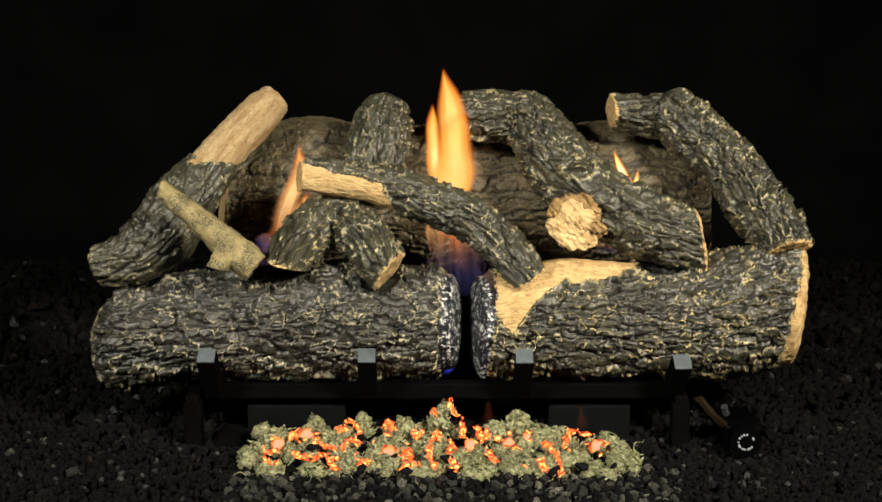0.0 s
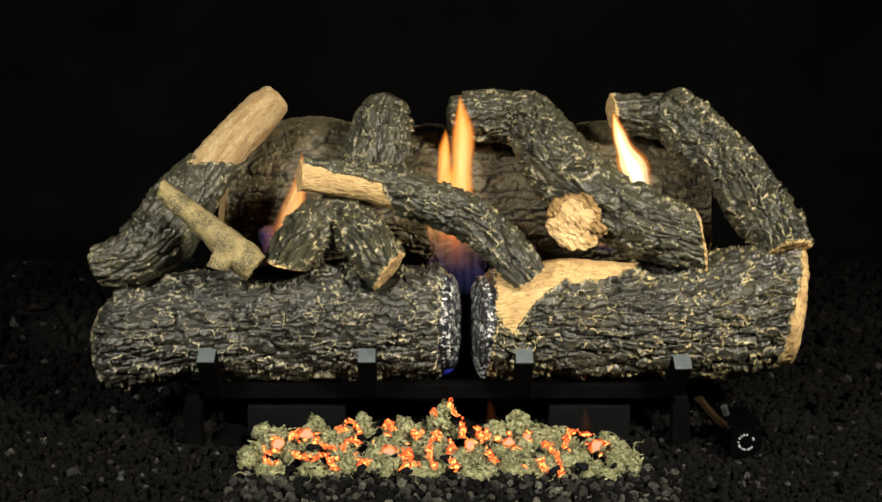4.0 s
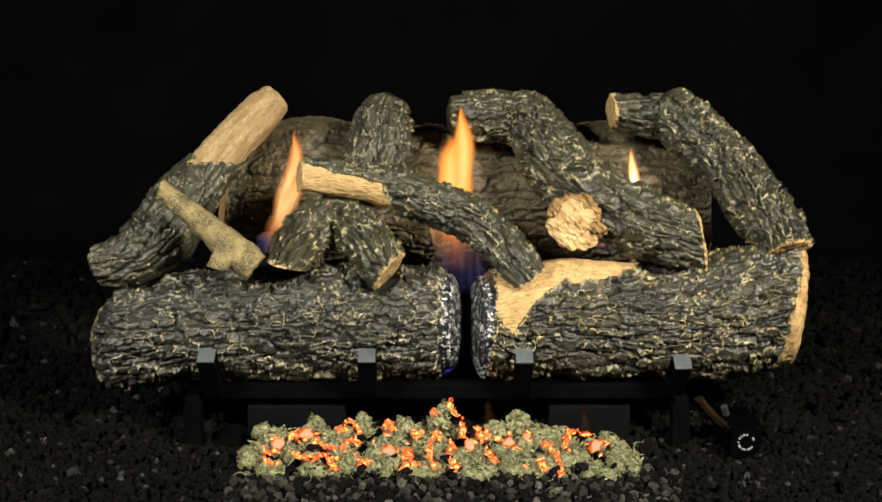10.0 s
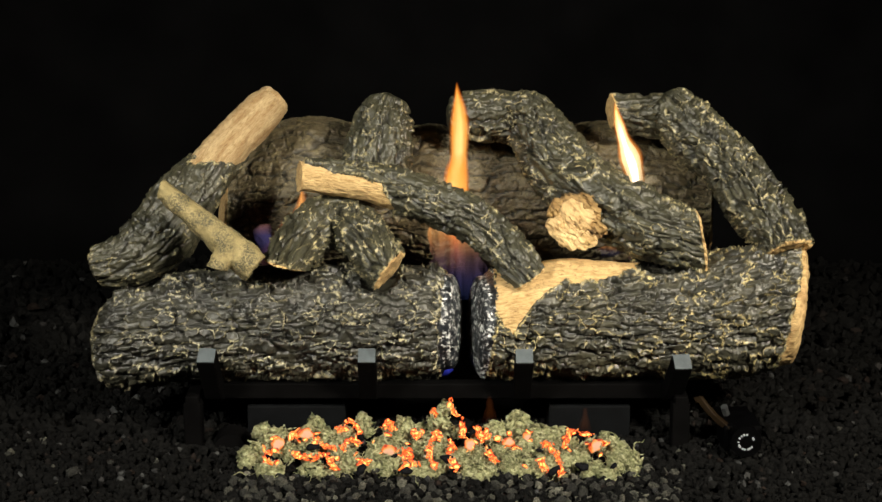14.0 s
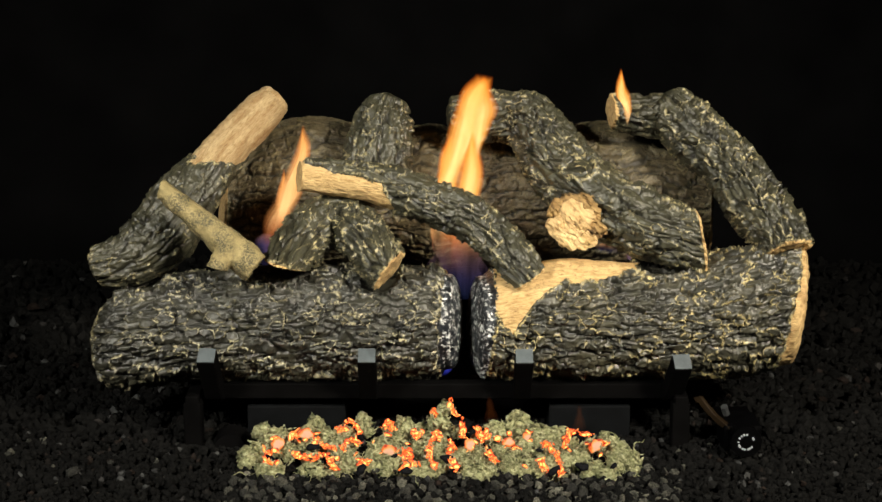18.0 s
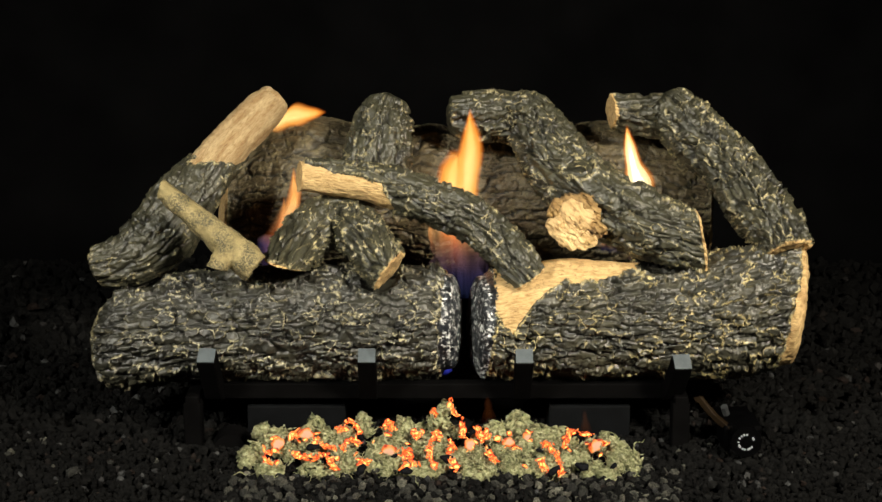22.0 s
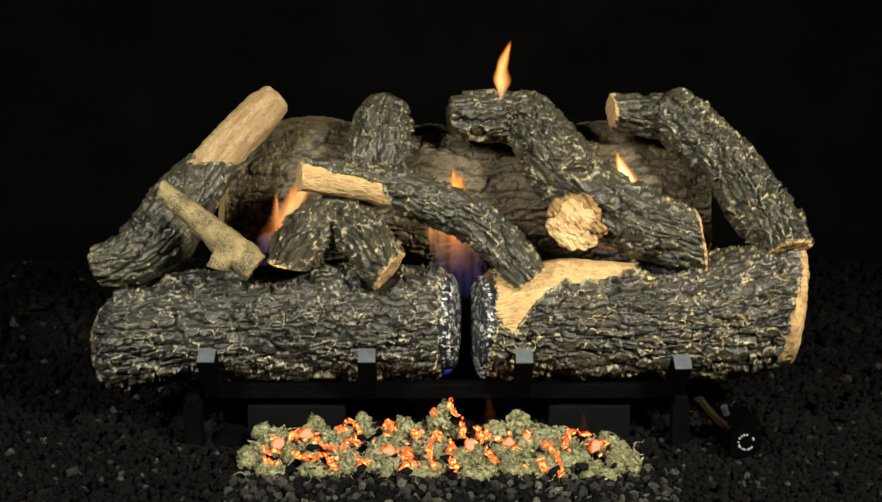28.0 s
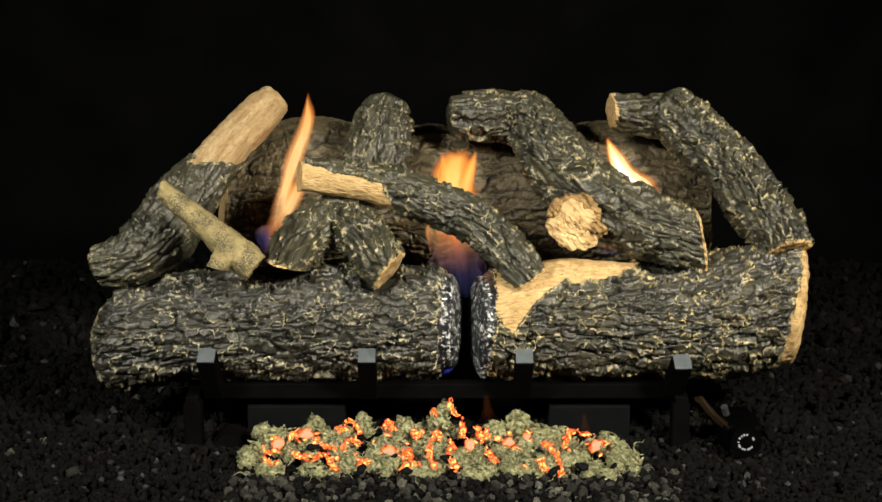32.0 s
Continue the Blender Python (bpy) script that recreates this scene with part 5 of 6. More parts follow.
def motions():
    """All that moves: the flames."""
    flicker(left_a, (-0.1430, 0.118, 0.1473), [
        (0, (-0.1306, 0.118, 0.2514), 46), (0.5, (-0.1038, 0.118, 0.3097), 58), (1, (-0.1144, 0.118, 0.2629), 46), (1.5, (-0.1264, 0.118, 0.2812), 62), (2, (-0.108, 0.118, 0.2749), 46),
        (2.5, (-0.1116, 0.118, 0.2723), 57), (3, (-0.1363, 0.118, 0.2276), 52), (3.5, (-0.1355, 0.118, 0.2687), 54), (5.5, (-0.1372, 0.118, 0.2366), 62), (6, (-0.1295, 0.118, 0.2582), 57),
        (6.5, (-0.1337, 0.118, 0.2266), 67), (7, (-0.1487, 0.118, 0.2085), 46), (7.5, (-0.1298, 0.118, 0.2424), 64), (8, (-0.1138, 0.118, 0.2947), 67), (8.5, (-0.1312, 0.118, 0.2239), 52),
        (9, (-0.123, 0.118, 0.2723), 33), (9.5, (-0.1322, 0.118, 0.3009), 63), (10, (-0.1351, 0.118, 0.264), 52), (10.5, (-0.1202, 0.118, 0.2812), 50), (11, (-0.1292, 0.118, 0.2723), 52),
        (11.5, (-0.1376, 0.118, 0.2186), 54), (12, (-0.1303, 0.118, 0.2931), 55, 0, 10), (12.5, (-0.1239, 0.118, 0.2223), 67), (13, (-0.1213, 0.118, 0.254), 62), (13.5, (-0.1364, 0.118, 0.2739), 70),
        (14, (-0.1278, 0.118, 0.2117), 57), (14.5, (-0.1111, 0.118, 0.244), 46), (16.5, (-0.1169, 0.118, 0.2676), 52), (17, (-0.1242, 0.118, 0.2091), 62), (17.5, (-0.133, 0.118, 0.2613), 64),
        (18, (-0.1267, 0.118, 0.2687), 50), (18.5, (-0.1244, 0.118, 0.2524), 62), (19, (-0.1345, 0.118, 0.2382), 46), (19.5, (-0.1274, 0.118, 0.2313), 67), (20, (-0.1207, 0.118, 0.254), 33),
        (20.5, (-0.1, 0.118, 0.254), 62), (21, (-0.1362, 0.118, 0.234), 52), (21.5, (-0.1311, 0.118, 0.2276), 46), (22, (-0.1363, 0.118, 0.2287), 57), (22.5, (-0.1143, 0.118, 0.2676), 67),
        (23, (-0.1273, 0.118, 0.2091), 52), (23.5, (-0.0972, 0.118, 0.3349), 52), (24, (-0.1511, 0.118, 0.264), 57), (24.5, (-0.1454, 0.118, 0.2424), 62), (25, (-0.123, 0.118, 0.2702), 40),
        (25.5, (-0.1325, 0.118, 0.2859), 52), (27.5, (-0.1079, 0.118, 0.2786), 54), (28, (-0.1268, 0.118, 0.2382), 40), (28.5, (-0.1229, 0.118, 0.276), 57), (29, (-0.1395, 0.118, 0.2514), 64),
        (29.5, (-0.1164, 0.118, 0.2937), 62), (30, (-0.1493, 0.118, 0.254), 54), (30.5, (-0.1203, 0.118, 0.276), 46), (31, (-0.1335, 0.118, 0.2387), 46), (31.5, (-0.1336, 0.118, 0.2361), 57),
        (32, (-0.1215, 0.118, 0.2983), 54)], 53)
    flicker(left_b, (-0.1450, 0.122, 0.1463), [
        (0, (-0.1494, 0.122, 0.1734), 34), (1, (-0.1493, 0.122, 0.1788), 34), (2, (-0.1485, 0.122, 0.2109), 35), (3, (-0.1489, 0.122, 0.1949), 34), (6, (-0.1574, 0.122, 0.2544), 35),
        (7, (-0.1387, 0.122, 0.1788), 34), (8, (-0.1367, 0.122, 0.2258), 0), (9, (-0.1457, 0.122, 0.2216), 11), (10, (-0.1485, 0.122, 0.2109), 35), (11, (-0.1485, 0.122, 0.2109), 35),
        (12, (-0.1403, 0.122, 0.2269), 11), (13, (-0.1402, 0.122, 0.2322), 49), (14, (-0.1493, 0.122, 0.1788), 34), (17, (-0.1494, 0.122, 0.1734), 34), (18, (-0.1456, 0.122, 0.2269), 35),
        (19, (-0.146, 0.122, 0.2056), 35), (20, (-0.1432, 0.122, 0.2162), 11), (21, (-0.151, 0.122, 0.2162), 11), (22, (-0.1462, 0.122, 0.2002), 35), (23, (-0.1545, 0.122, 0.1788), 9),
        (24, (-0.1435, 0.122, 0.2002), 49), (25, (-0.1456, 0.122, 0.2269), 11), (28, (-0.1539, 0.122, 0.2056), 11), (29, (-0.1459, 0.122, 0.2109), 49), (30, (-0.1407, 0.122, 0.2109), 49),
        (31, (-0.1511, 0.122, 0.2109), 0), (32, (-0.1376, 0.122, 0.2322), 35)], 9)
    flicker(left_c, (-0.1480, 0.116, 0.1532), [
        (0, (-0.123, 0.116, 0.2068), 33), (1, (-0.132, 0.116, 0.228), 38), (2, (-0.1266, 0.116, 0.2386), 33), (3, (-0.1296, 0.116, 0.2174), 33), (6, (-0.1404, 0.116, 0.1988), 41),
        (7, (-0.1299, 0.116, 0.2015), 41), (8, (-0.1297, 0.116, 0.2121), 41), (9, (-0.1267, 0.116, 0.2333), 0), (10, (-0.132, 0.116, 0.228), 42), (11, (-0.132, 0.116, 0.228), 42),
        (12, (-0.1367, 0.116, 0.2491), 50, 0, 18), (13, (-0.1347, 0.116, 0.2227), 56), (14, (-0.1327, 0.116, 0.1935), 38), (17, (-0.1301, 0.116, 0.1908), 41), (18, (-0.1319, 0.116, 0.2333), 33),
        (19, (-0.132, 0.116, 0.228), 21), (20, (-0.1292, 0.116, 0.2386), 0), (21, (-0.1373, 0.116, 0.2227), 33), (22, (-0.1349, 0.116, 0.2121), 41), (23, (-0.1272, 0.116, 0.2068), 26),
        (24, (-0.1427, 0.116, 0.2121), 47), (25, (-0.1293, 0.116, 0.2333), 0), (28, (-0.1375, 0.116, 0.2121), 0), (29, (-0.1401, 0.116, 0.2121), 53), (30, (-0.1426, 0.116, 0.2174), 41),
        (31, (-0.1375, 0.116, 0.2121), 14), (32, (-0.1294, 0.116, 0.228), 42)], 1)
    flicker(mid_a, (0.0126, 0.112, 0.1379), [
        (0, (0.002, 0.112, 0.3213), 31), (0.5, (0.0179, 0.112, 0.3007), 42), (1, (0.0181, 0.112, 0.2577), 52), (1.5, (0.0361, 0.112, 0.3432), 56), (2, (0.0391, 0.112, 0.2821), 42),
        (2.5, (0.0204, 0.112, 0.3213), 56), (3, (0.016, 0.112, 0.2603), 35), (3.5, (0.018, 0.112, 0.2821), 56), (5.5, (0.0328, 0.112, 0.293), 47), (6, (0.0082, 0.112, 0.3192), 31),
        (6.5, (0.0391, 0.112, 0.2785), 47), (7, (0.0366, 0.112, 0.2712), 52), (7.5, (0.0366, 0.112, 0.265), 68), (8, (0.0179, 0.112, 0.3274), 43), (8.5, (0.0529, 0.112, 0.3443), 52),
        (9, (0.0237, 0.112, 0.2551), 47), (9.5, (0.023, 0.112, 0.3141), 47), (10, (0.018, 0.112, 0.2883), 47), (10.5, (0.0207, 0.112, 0.2335), 56), (11, (0.0047, 0.112, 0.2299), 56),
        (11.5, (-0.0036, 0.112, 0.2769), 56), (12, (0.0083, 0.112, 0.2577), 48), (12.5, (0.033, 0.112, 0.2587), 42), (13, (0.0057, 0.112, 0.2551), 56), (13.5, (0.0391, 0.112, 0.2749), 56),
        (14, (0.0143, 0.112, 0.309), 59), (14.5, (0.0082, 0.112, 0.2785), 42), (16.5, (0.0422, 0.112, 0.3514), 61), (17, (0.0084, 0.112, 0.1837), 60), (17.5, (0.0206, 0.112, 0.2571), 62),
        (18, (0.0289, 0.112, 0.2629), 43), (18.5, (0.0181, 0.112, 0.2551), 56), (19, (0.0031, 0.112, 0.2367), 53), (19.5, (0.0391, 0.112, 0.2759), 23), (20, (-0.0015, 0.112, 0.2697), 52),
        (20.5, (0.0389, 0.112, 0.309), 59), (21, (0.018, 0.112, 0.266), 52), (21.5, (0.0266, 0.112, 0.3249), 48), (22, (0.0267, 0.112, 0.2847), 42), (22.5, (0.0329, 0.112, 0.2723), 52),
        (23, (0.0317, 0.112, 0.2209), 10), (23.5, (0.0428, 0.112, 0.2686), 23), (24, (0.0377, 0.112, 0.2603), 50), (24.5, (0.0509, 0.112, 0.2832), 0), (25, (0.0267, 0.112, 0.2847), 52),
        (25.5, (0.0205, 0.112, 0.2868), 52), (27.5, (0.0367, 0.112, 0.2524), 64), (28, (0.0109, 0.112, 0.2314), 60), (28.5, (0.0232, 0.112, 0.2671), 60), (29, (0.0144, 0.112, 0.2733), 45),
        (29.5, (0.0108, 0.112, 0.308), 52), (30, (0.0233, 0.112, 0.2341), 60), (30.5, (0.0268, 0.112, 0.2769), 60), (31, (0.0367, 0.112, 0.2388), 47), (31.5, (0.0331, 0.112, 0.2372), 62),
        (32, (0.0005, 0.112, 0.2446), 30)], 81)
    flicker(mid_b, (0.0148, 0.118, 0.1364), [
        (0, (-0.0082, 0.118, 0.2879), 42), (1, (0.0083, 0.118, 0.2117), 56), (2, (-0.0077, 0.118, 0.2786), 33), (3, (-0.0047, 0.118, 0.2592), 30), (6, (0.0237, 0.118, 0.2957), 49),
        (7, (0.0161, 0.118, 0.2276), 41), (8, (0.0109, 0.118, 0.254), 42), (9, (0.0083, 0.118, 0.2223), 41), (10, (0.0057, 0.118, 0.2487), 42), (11, (0.0188, 0.118, 0.1957), 55),
        (12, (0.0343, 0.118, 0.2276), 45), (13, (0.0213, 0.118, 0.225), 56), (14, (0.0213, 0.118, 0.2382), 56), (17, (0.0241, 0.118, 0.1743), 55), (18, (0.0083, 0.118, 0.2592), 22),
        (19, (0.0162, 0.118, 0.217), 49), (20, (0.0109, 0.118, 0.2487), 49), (21, (0.0083, 0.118, 0.2329), 49), (22, (0.0083, 0.118, 0.2382), 42), (23, (0.0083, 0.118, 0.2276), 33),
        (24, (0.0005, 0.118, 0.2329), 40), (25, (0.0161, 0.118, 0.2487), 49), (28, (0.0188, 0.118, 0.2117), 56), (29, (0.0359, 0.118, 0.234), 60), (30, (0.0109, 0.118, 0.2223), 56),
        (31, (0.0083, 0.118, 0.2223), 49), (32, (0.0322, 0.118, 0.2445), 33)], 85)
    flicker(mid_c, (0.0137, 0.115, 0.1372), [
        (0, (0.016, 0.115, 0.2806), 45, 0, 0), (0.5, (0.0165, 0.115, 0.2587), 42), (1, (0.0197, 0.115, 0.2335), 55), (1.5, (0.0222, 0.115, 0.2624), 56), (2, (0.0144, 0.115, 0.2692), 25, 0, 4),
        (2.5, (0.017, 0.115, 0.2624), 56), (3, (0.0057, 0.115, 0.2982), 28, 0, -2), (3.5, (0.0166, 0.115, 0.2398), 56), (5.5, (0.0207, 0.115, 0.2509), 47), (6, (0.0108, 0.115, 0.2806), 37),
        (6.5, (0.0228, 0.115, 0.2361), 47), (7, (0.0264, 0.115, 0.2388), 53), (7.5, (0.0224, 0.115, 0.2224), 68), (8, (0.016, 0.115, 0.265), 55), (8.5, (0.0269, 0.115, 0.2624), 52),
        (9, (0.0161, 0.115, 0.2309), 40), (9.5, (0.0181, 0.115, 0.2624), 47), (10, (0.0145, 0.115, 0.2598), 49), (10.5, (0.0172, 0.115, 0.1964), 56), (11, (0.0162, 0.115, 0.2017), 49),
        (11.5, (0.0099, 0.115, 0.2346), 56), (12, (0.0253, 0.115, 0.2733), 48, 0, 10), (12.5, (0.0208, 0.115, 0.2161), 41), (13, (0.0145, 0.115, 0.2282), 57), (13.5, (0.0228, 0.115, 0.2324), 56),
        (14, (0.0161, 0.115, 0.244), 63), (14.5, (0.0135, 0.115, 0.2361), 41), (16.5, (0.0238, 0.115, 0.2624), 60), (17, (0.0136, 0.115, 0.183), 49), (17.5, (0.0172, 0.115, 0.2145), 62),
        (18, (0.04, 0.115, 0.3147), 48, 0, 17), (18.5, (0.0167, 0.115, 0.2123), 56), (19, (0.0109, 0.115, 0.2229), 57), (19.5, (0.0228, 0.115, 0.2335), 21), (20, (0.0109, 0.115, 0.244), 49),
        (20.5, (0.0227, 0.115, 0.2624), 58), (21, (0.0135, 0.115, 0.244), 53), (21.5, (0.0191, 0.115, 0.2624), 47), (22, (0.0161, 0.115, 0.2467), 44), (22.5, (0.0208, 0.115, 0.2298), 51),
        (23, (0.0057, 0.115, 0.2451), 22, 0, -6), (23.5, (0.0239, 0.115, 0.2261), 21), (24, (0.0145, 0.115, 0.2482), 20, 0, 3), (24.5, (0.0264, 0.115, 0.2409), 18), (25, (0.0186, 0.115, 0.2545), 52),
        (25.5, (0.0171, 0.115, 0.2446), 52), (27.5, (0.0224, 0.115, 0.2097), 64), (28, (0.0146, 0.115, 0.2229), 62), (28.5, (0.0182, 0.115, 0.2245), 60), (29, (0.0236, 0.115, 0.3013), 40, 0, 8),
        (29.5, (0.0145, 0.115, 0.2624), 52), (30, (0.0187, 0.115, 0.2123), 60), (30.5, (0.0192, 0.115, 0.2346), 60), (31, (0.0265, 0.115, 0.2282), 49), (31.5, (0.0209, 0.115, 0.1964), 62),
        (32, (0.015, 0.115, 0.2461), 22, 0, 0)], 55)
    flicker(right_a, (0.1806, 0.122, 0.1841), [
        (0, (0.1592, 0.122, 0.2454), 57), (0.5, (0.1713, 0.122, 0.258), 63), (1, (0.1499, 0.122, 0.2643), 30), (1.5, (0.1645, 0.122, 0.2832), 26), (2, (0.1652, 0.122, 0.2533), 64),
        (2.5, (0.1533, 0.122, 0.2743), 49), (3, (0.1762, 0.122, 0.2141), 64), (3.5, (0.1706, 0.122, 0.2868), 26), (5.5, (0.1419, 0.122, 0.2507), 60), (6, (0.1838, 0.122, 0.2396), 60),
        (6.5, (0.1842, 0.122, 0.2795), 0), (7, (0.1887, 0.122, 0.2491), 8), (7.5, (0.1588, 0.122, 0.2607), 33), (8, (0.1617, 0.122, 0.2717), 69), (8.5, (0.1733, 0.122, 0.2056), 69),
        (9, (0.1635, 0.122, 0.2385), 25), (9.5, (0.1719, 0.122, 0.2369), 60), (10, (0.1753, 0.122, 0.247), 48), (10.5, (0.1818, 0.122, 0.2369), 65), (11, (0.1791, 0.122, 0.2406), 60),
        (11.5, (0.1661, 0.122, 0.2617), 0), (12, (0.1522, 0.122, 0.2779), 14), (12.5, (0.156, 0.122, 0.2696), 33), (13, (0.1703, 0.122, 0.2596), 43), (13.5, (0.1777, 0.122, 0.2894), 34),
        (14, (0.1591, 0.122, 0.2894), 52), (14.5, (0.1693, 0.122, 0.2354), 69), (16.5, (0.1821, 0.122, 0.2269), 69), (17, (0.1847, 0.122, 0.2643), 30), (17.5, (0.1763, 0.122, 0.1895), 69),
        (18, (0.1835, 0.122, 0.2136), 64), (18.5, (0.1763, 0.122, 0.1895), 69), (19, (0.1791, 0.122, 0.1841), 64), (19.5, (0.1763, 0.122, 0.1895), 69), (20, (0.1589, 0.122, 0.2559), 56),
        (20.5, (0.1878, 0.122, 0.2454), 25), (21, (0.1665, 0.122, 0.2454), 58), (21.5, (0.1763, 0.122, 0.1895), 69), (22, (0.1711, 0.122, 0.268), 38), (22.5, (0.1687, 0.122, 0.2607), 0),
        (23, (0.1801, 0.122, 0.2401), 60), (23.5, (0.1773, 0.122, 0.2696), 56), (24, (0.1809, 0.122, 0.2507), 30), (24.5, (0.1763, 0.122, 0.1895), 69), (25, (0.165, 0.122, 0.2633), 38),
        (25.5, (0.1811, 0.122, 0.2607), 58), (27.5, (0.1834, 0.122, 0.2554), 38), (28, (0.1618, 0.122, 0.2438), 25), (28.5, (0.1795, 0.122, 0.2258), 71), (29, (0.1778, 0.122, 0.248), 0),
        (29.5, (0.1657, 0.122, 0.2753), 34), (30, (0.1457, 0.122, 0.2905), 26), (30.5, (0.1489, 0.122, 0.3091), 0), (31, (0.1647, 0.122, 0.2743), 0), (31.5, (0.1855, 0.122, 0.3236), 34),
        (32, (0.1527, 0.122, 0.257), 0)], 57)
    flicker(right_b, (0.178, 0.126, 0.1833), [
        (0, (0.1836, 0.126, 0.2261), 40), (1, (0.1768, 0.126, 0.186), 45), (2, (0.1768, 0.126, 0.186), 45), (3, (0.1768, 0.126, 0.186), 45), (6, (0.1501, 0.126, 0.25), 64),
        (7, (0.1813, 0.126, 0.2154), 50), (8, (0.1768, 0.126, 0.186), 45), (9, (0.1891, 0.126, 0.2181), 50), (10, (0.1768, 0.126, 0.186), 45), (11, (0.1768, 0.126, 0.186), 45),
        (12, (0.1756, 0.126, 0.2314), 40), (13, (0.1768, 0.126, 0.186), 45), (14, (0.1768, 0.126, 0.186), 45), (17, (0.1768, 0.126, 0.186), 45), (18, (0.1795, 0.126, 0.1833), 54),
        (19, (0.1768, 0.126, 0.186), 45), (20, (0.1775, 0.126, 0.2579), 66), (21, (0.1768, 0.126, 0.186), 45), (22, (0.1768, 0.126, 0.186), 45), (23, (0.1768, 0.126, 0.186), 45),
        (24, (0.1768, 0.126, 0.186), 45), (25, (0.1888, 0.126, 0.2261), 58), (28, (0.1811, 0.126, 0.2208), 50), (29, (0.1703, 0.126, 0.2351), 10), (30, (0.1768, 0.126, 0.186), 45),
        (31, (0.1778, 0.126, 0.2473), 41), (32, (0.1704, 0.126, 0.2314), 40)], 57)
    flicker(puff_a, (0.0147, 0.114, 0.1644), [
        (0, (0.0125, 0.114, 0.1795), 70), (0.5, (0.0142, 0.114, 0.3628), 30, 0), (0.8, (-0.0224, 0.114, 0.3476), 30, 0), (1, (-0.0351, 0.114, 0.3618), 0, 0), (1.3, (-0.0426, 0.114, 0.378), 30, 0),
        (1.6, (0.0125, 0.114, 0.1795), 70), (8.6, (0.0125, 0.114, 0.1795), 70), (9, (0.026, 0.114, 0.3425), 20, 55), (9.3, (0.0295, 0.114, 0.3628), 30, 60), (9.6, (0.0125, 0.114, 0.1795), 70),
        (10.2, (0.0125, 0.114, 0.1795), 70), (10.5, (0.0335, 0.114, 0.3628), 0, 0), (10.75, (0.0082, 0.114, 0.3476), 10, 0), (11, (0.0122, 0.114, 0.3517), 0, 0), (11.3, (0.003, 0.114, 0.3729), 20, 0),
        (11.6, (0.0125, 0.114, 0.1795), 70), (16.5, (0.0125, 0.114, 0.1795), 70), (17, (0.0336, 0.114, 0.3425), 20, 70), (17.3, (0.0386, 0.114, 0.3628), 20, 70), (17.6, (0.0125, 0.114, 0.1795), 70),
        (18.7, (0.0125, 0.114, 0.1795), 70), (19, (0.0374, 0.114, 0.3108), 70, 55), (19.3, (0.0388, 0.114, 0.3272), 70, 0), (19.6, (0.0125, 0.114, 0.1795), 70), (27.7, (0.0125, 0.114, 0.1795), 70),
        (28, (0.0632, 0.114, 0.3466), 52, 0, 14), (28.5, (0.0388, 0.114, 0.3297), 40, 0), (28.8, (0.0125, 0.114, 0.1795), 70), (29.7, (0.0125, 0.114, 0.1795), 70), (30, (0.0112, 0.114, 0.3466), 62, 0, -4),
        (30.5, (0.026, 0.114, 0.3384), 60, 0), (30.8, (0.0125, 0.114, 0.1795), 70), (31.2, (0.0125, 0.114, 0.1795), 70), (31.5, (0.0338, 0.114, 0.3221), 55, 0), (31.8, (0.0125, 0.114, 0.1795), 70),
        (32, (0.0125, 0.114, 0.1795), 70)], 7, 0.003, 0.004)
    flicker(puff_c, (0.0147, 0.117, 0.1637), [
        (0, (0.0084, 0.117, 0.1788), 70), (0.75, (0.0084, 0.117, 0.1788), 70), (1, (-0.0316, 0.117, 0.3564), 10, 0), (1.3, (-0.0376, 0.117, 0.3726), 30, 0), (1.7, (0.0084, 0.117, 0.1788), 70),
        (7.7, (0.0084, 0.117, 0.1788), 70), (8, (0.0195, 0.117, 0.3258), 20, 0), (8.3, (0.0235, 0.117, 0.3422), 30, 0), (8.6, (0.0084, 0.117, 0.1788), 70), (10.6, (0.0084, 0.117, 0.1788), 70),
        (11, (0.0112, 0.117, 0.3513), 0, 0), (11.3, (0.0081, 0.117, 0.3726), 10, 0), (11.55, (0.0084, 0.117, 0.1788), 70), (11.7, (0.0084, 0.33, 0.172), 70), (11.85, (-0.13, 0.33, 0.172), 40), (12, (-0.1272, 0.117, 0.3422), 0, 0, 3), (12.2, (-0.1232, 0.117, 0.3722), 20, 0, 0), (12.4, (-0.13, 0.33, 0.172), 60), (12.6, (0.0084, 0.33, 0.172), 70), (12.75, (0.0084, 0.117, 0.1788), 70), (17.7, (0.0084, 0.117, 0.1788), 70), (18, (0.04, 0.117, 0.3145), 15, 0),
        (18.3, (0.043, 0.117, 0.3319), 30, 0), (18.6, (0.0084, 0.117, 0.1788), 70), (20.9, (0.0084, 0.117, 0.1788), 70), (21.5, (0.0184, 0.117, 0.3268), 40, 0), (21.9, (0.0084, 0.117, 0.1788), 70),
        (28.7, (0.0084, 0.117, 0.1788), 70), (29, (0.0277, 0.117, 0.3062), 0, 0), (29.3, (0.0287, 0.117, 0.3217), 20, 0), (29.6, (0.0084, 0.117, 0.1788), 70), (29.8, (0.0084, 0.117, 0.1788), 70),
        (30, (0.0112, 0.117, 0.3462), 62, 0), (30.3, (0.0158, 0.117, 0.3625), 60, 0), (30.6, (0.0084, 0.117, 0.1788), 70), (32, (0.0084, 0.117, 0.1788), 70)], 7, 0.003, 0.004)
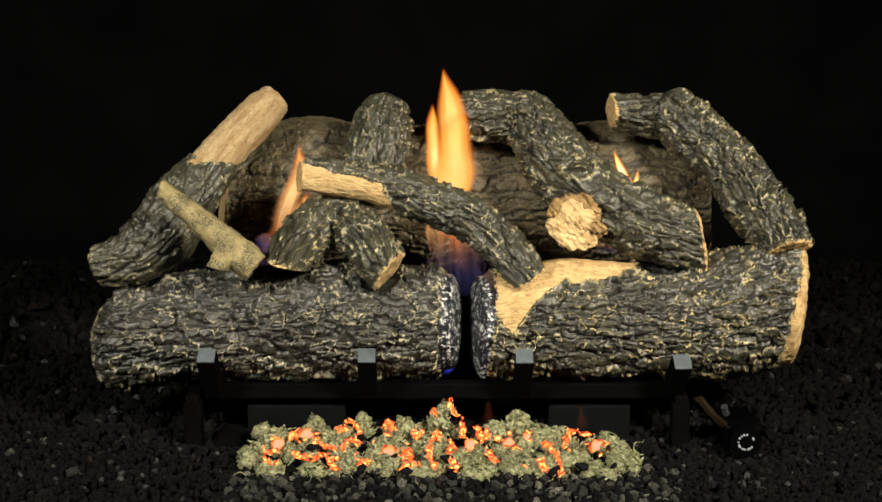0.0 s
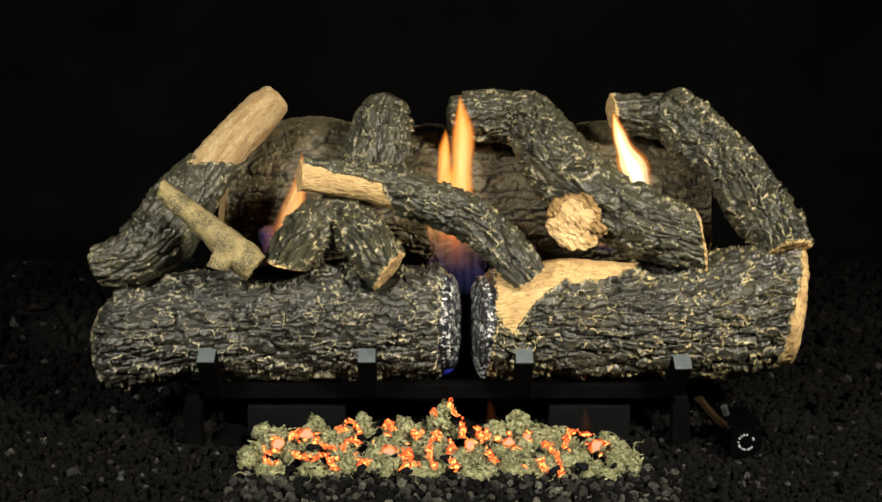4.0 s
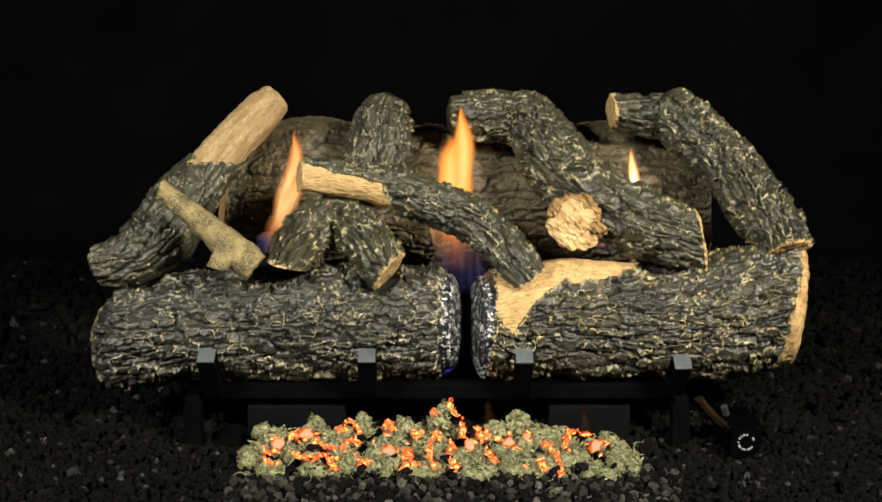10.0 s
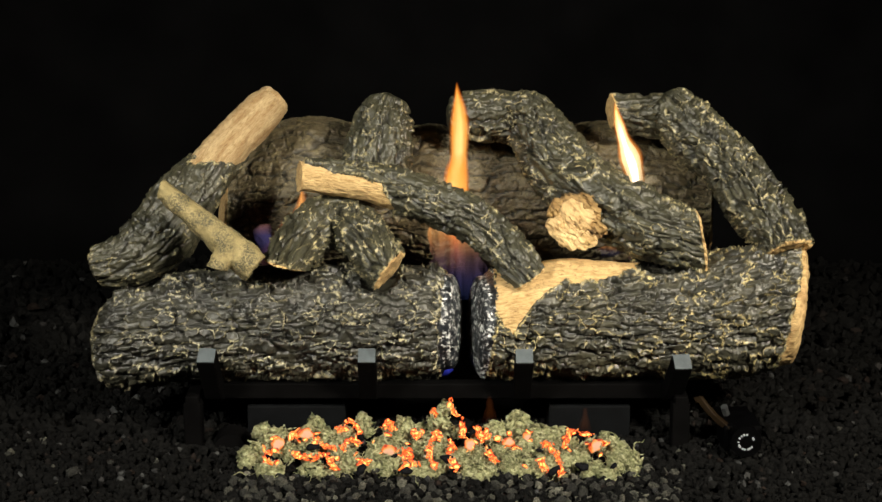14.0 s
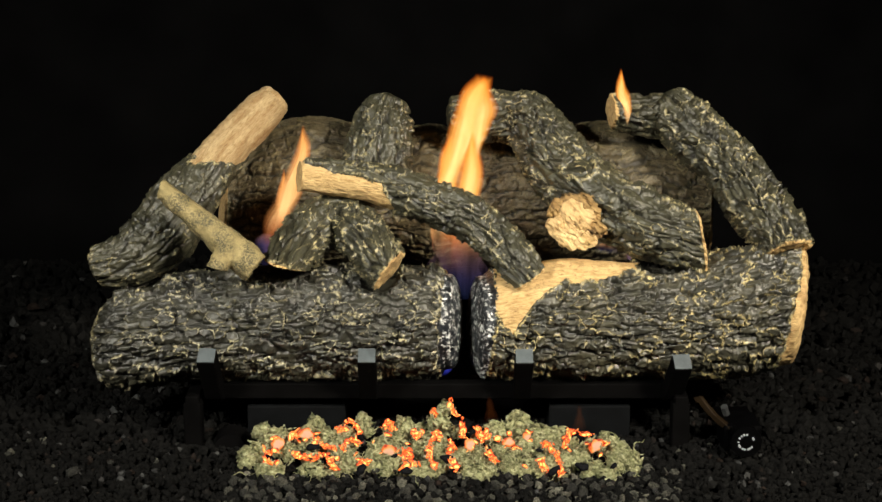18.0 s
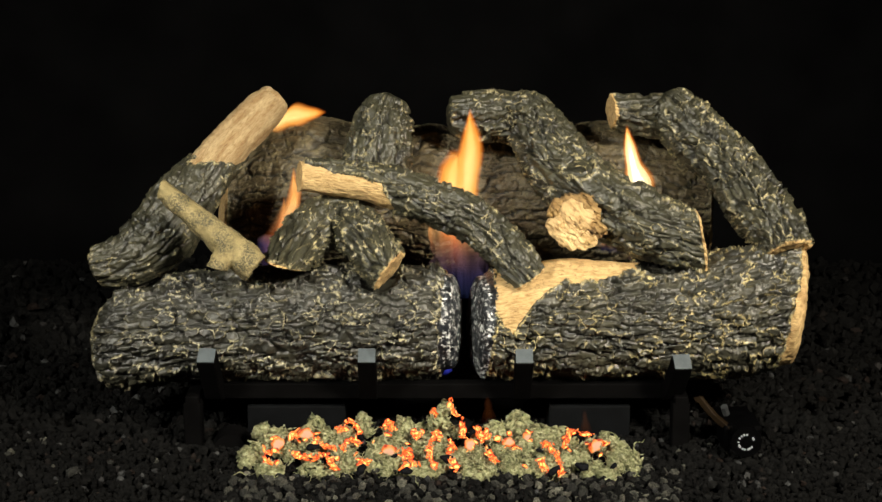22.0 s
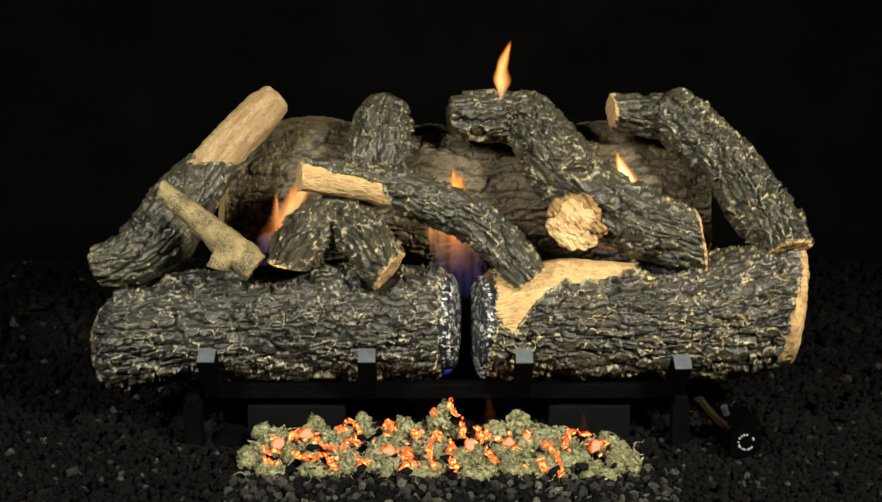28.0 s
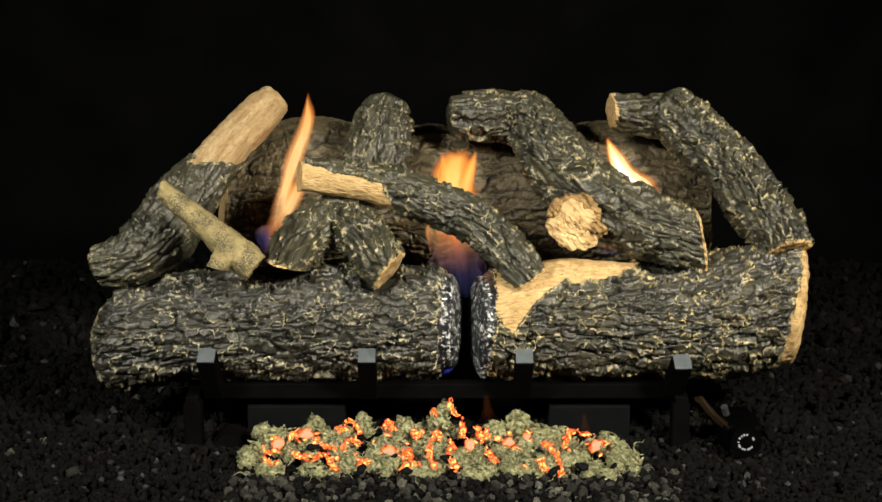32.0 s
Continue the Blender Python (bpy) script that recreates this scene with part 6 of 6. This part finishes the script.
    flicker(puff_b, (0.1803, 0.124, 0.2052), [
        (0, (0.1777, 0.124, 0.1848), 70), (7.6, (0.1777, 0.124, 0.1848), 70), (8, (0.1511, 0.124, 0.3305), 0, 0), (8.5, (0.1627, 0.124, 0.3208), 0, 0), (8.9, (0.1777, 0.124, 0.1848), 70),
        (17.6, (0.1777, 0.124, 0.1848), 70), (18, (0.1648, 0.124, 0.3197), 0, 0), (18.3, (0.1649, 0.124, 0.3362), 10, 0), (18.6, (0.1777, 0.124, 0.1848), 70), (21.2, (0.1777, 0.124, 0.1848), 70),
        (21.5, (0.1797, 0.124, 0.2635), 10, 0), (21.8, (0.1777, 0.124, 0.1848), 70), (30.2, (0.1777, 0.124, 0.1848), 70), (30.5, (0.1644, 0.124, 0.2529), 0, 0), (30.8, (0.1777, 0.124, 0.1848), 70),
        (32, (0.1777, 0.124, 0.1848), 70)], 7, 0.003, 0.004)
    walk(puff_d, [
        (0, pose(0.0214, 0.33, 0.1687, 0, 60, 0)),
        (10.55, pose(0.0214, 0.33, 0.1687, 0, 60, 0)),
        (10.8, pose(0.037, 0.25, 0.2593, 0, 72, 0)),
        (11, pose(0.0541, 0.2, 0.3065, 0, 80, 0)),
        (11.2, pose(0.0525, 0.22, 0.3137, 0, 74, 0)),
        (11.45, pose(0.0214, 0.33, 0.1687, 0, 60, 0)),
        (21.5, pose(-0.1332, 0.33, 0.1687, 0, 60, 0)),
        (21.8, pose(-0.1317, 0.25, 0.2394, 0, 72, 0)),
        (22, pose(-0.111, 0.2, 0.2677, 0, 80, 0)),
        (22.2, pose(-0.1056, 0.22, 0.2724, 0, 74, 0)),
        (22.45, pose(-0.1332, 0.33, 0.1687, 0, 60, 0)),
        (32, pose(-0.1332, 0.33, 0.1687, 0, 60, 0))])
    sway(blue_mid, (0.0149, 0.12, 0.1058), 3)
    sway(blue_left, (-0.1625, 0.12, 0.1335), 4, 0.002, 0.005)
    sway(reflection_right, (0.1551, 0.1, 0.1506), 5, 0.002, 0.002)
    sway(blue_gap, (0.0005, 0.06, 0.0457), 6, 0.001, 0.001)
    sway(low_a, (0.0427, 0, 0.0454), 7, 0.003, 0.004)
    sway(low_b, (0.1248, 0, 0.0339), 8, 0.003, 0.004)


motions()
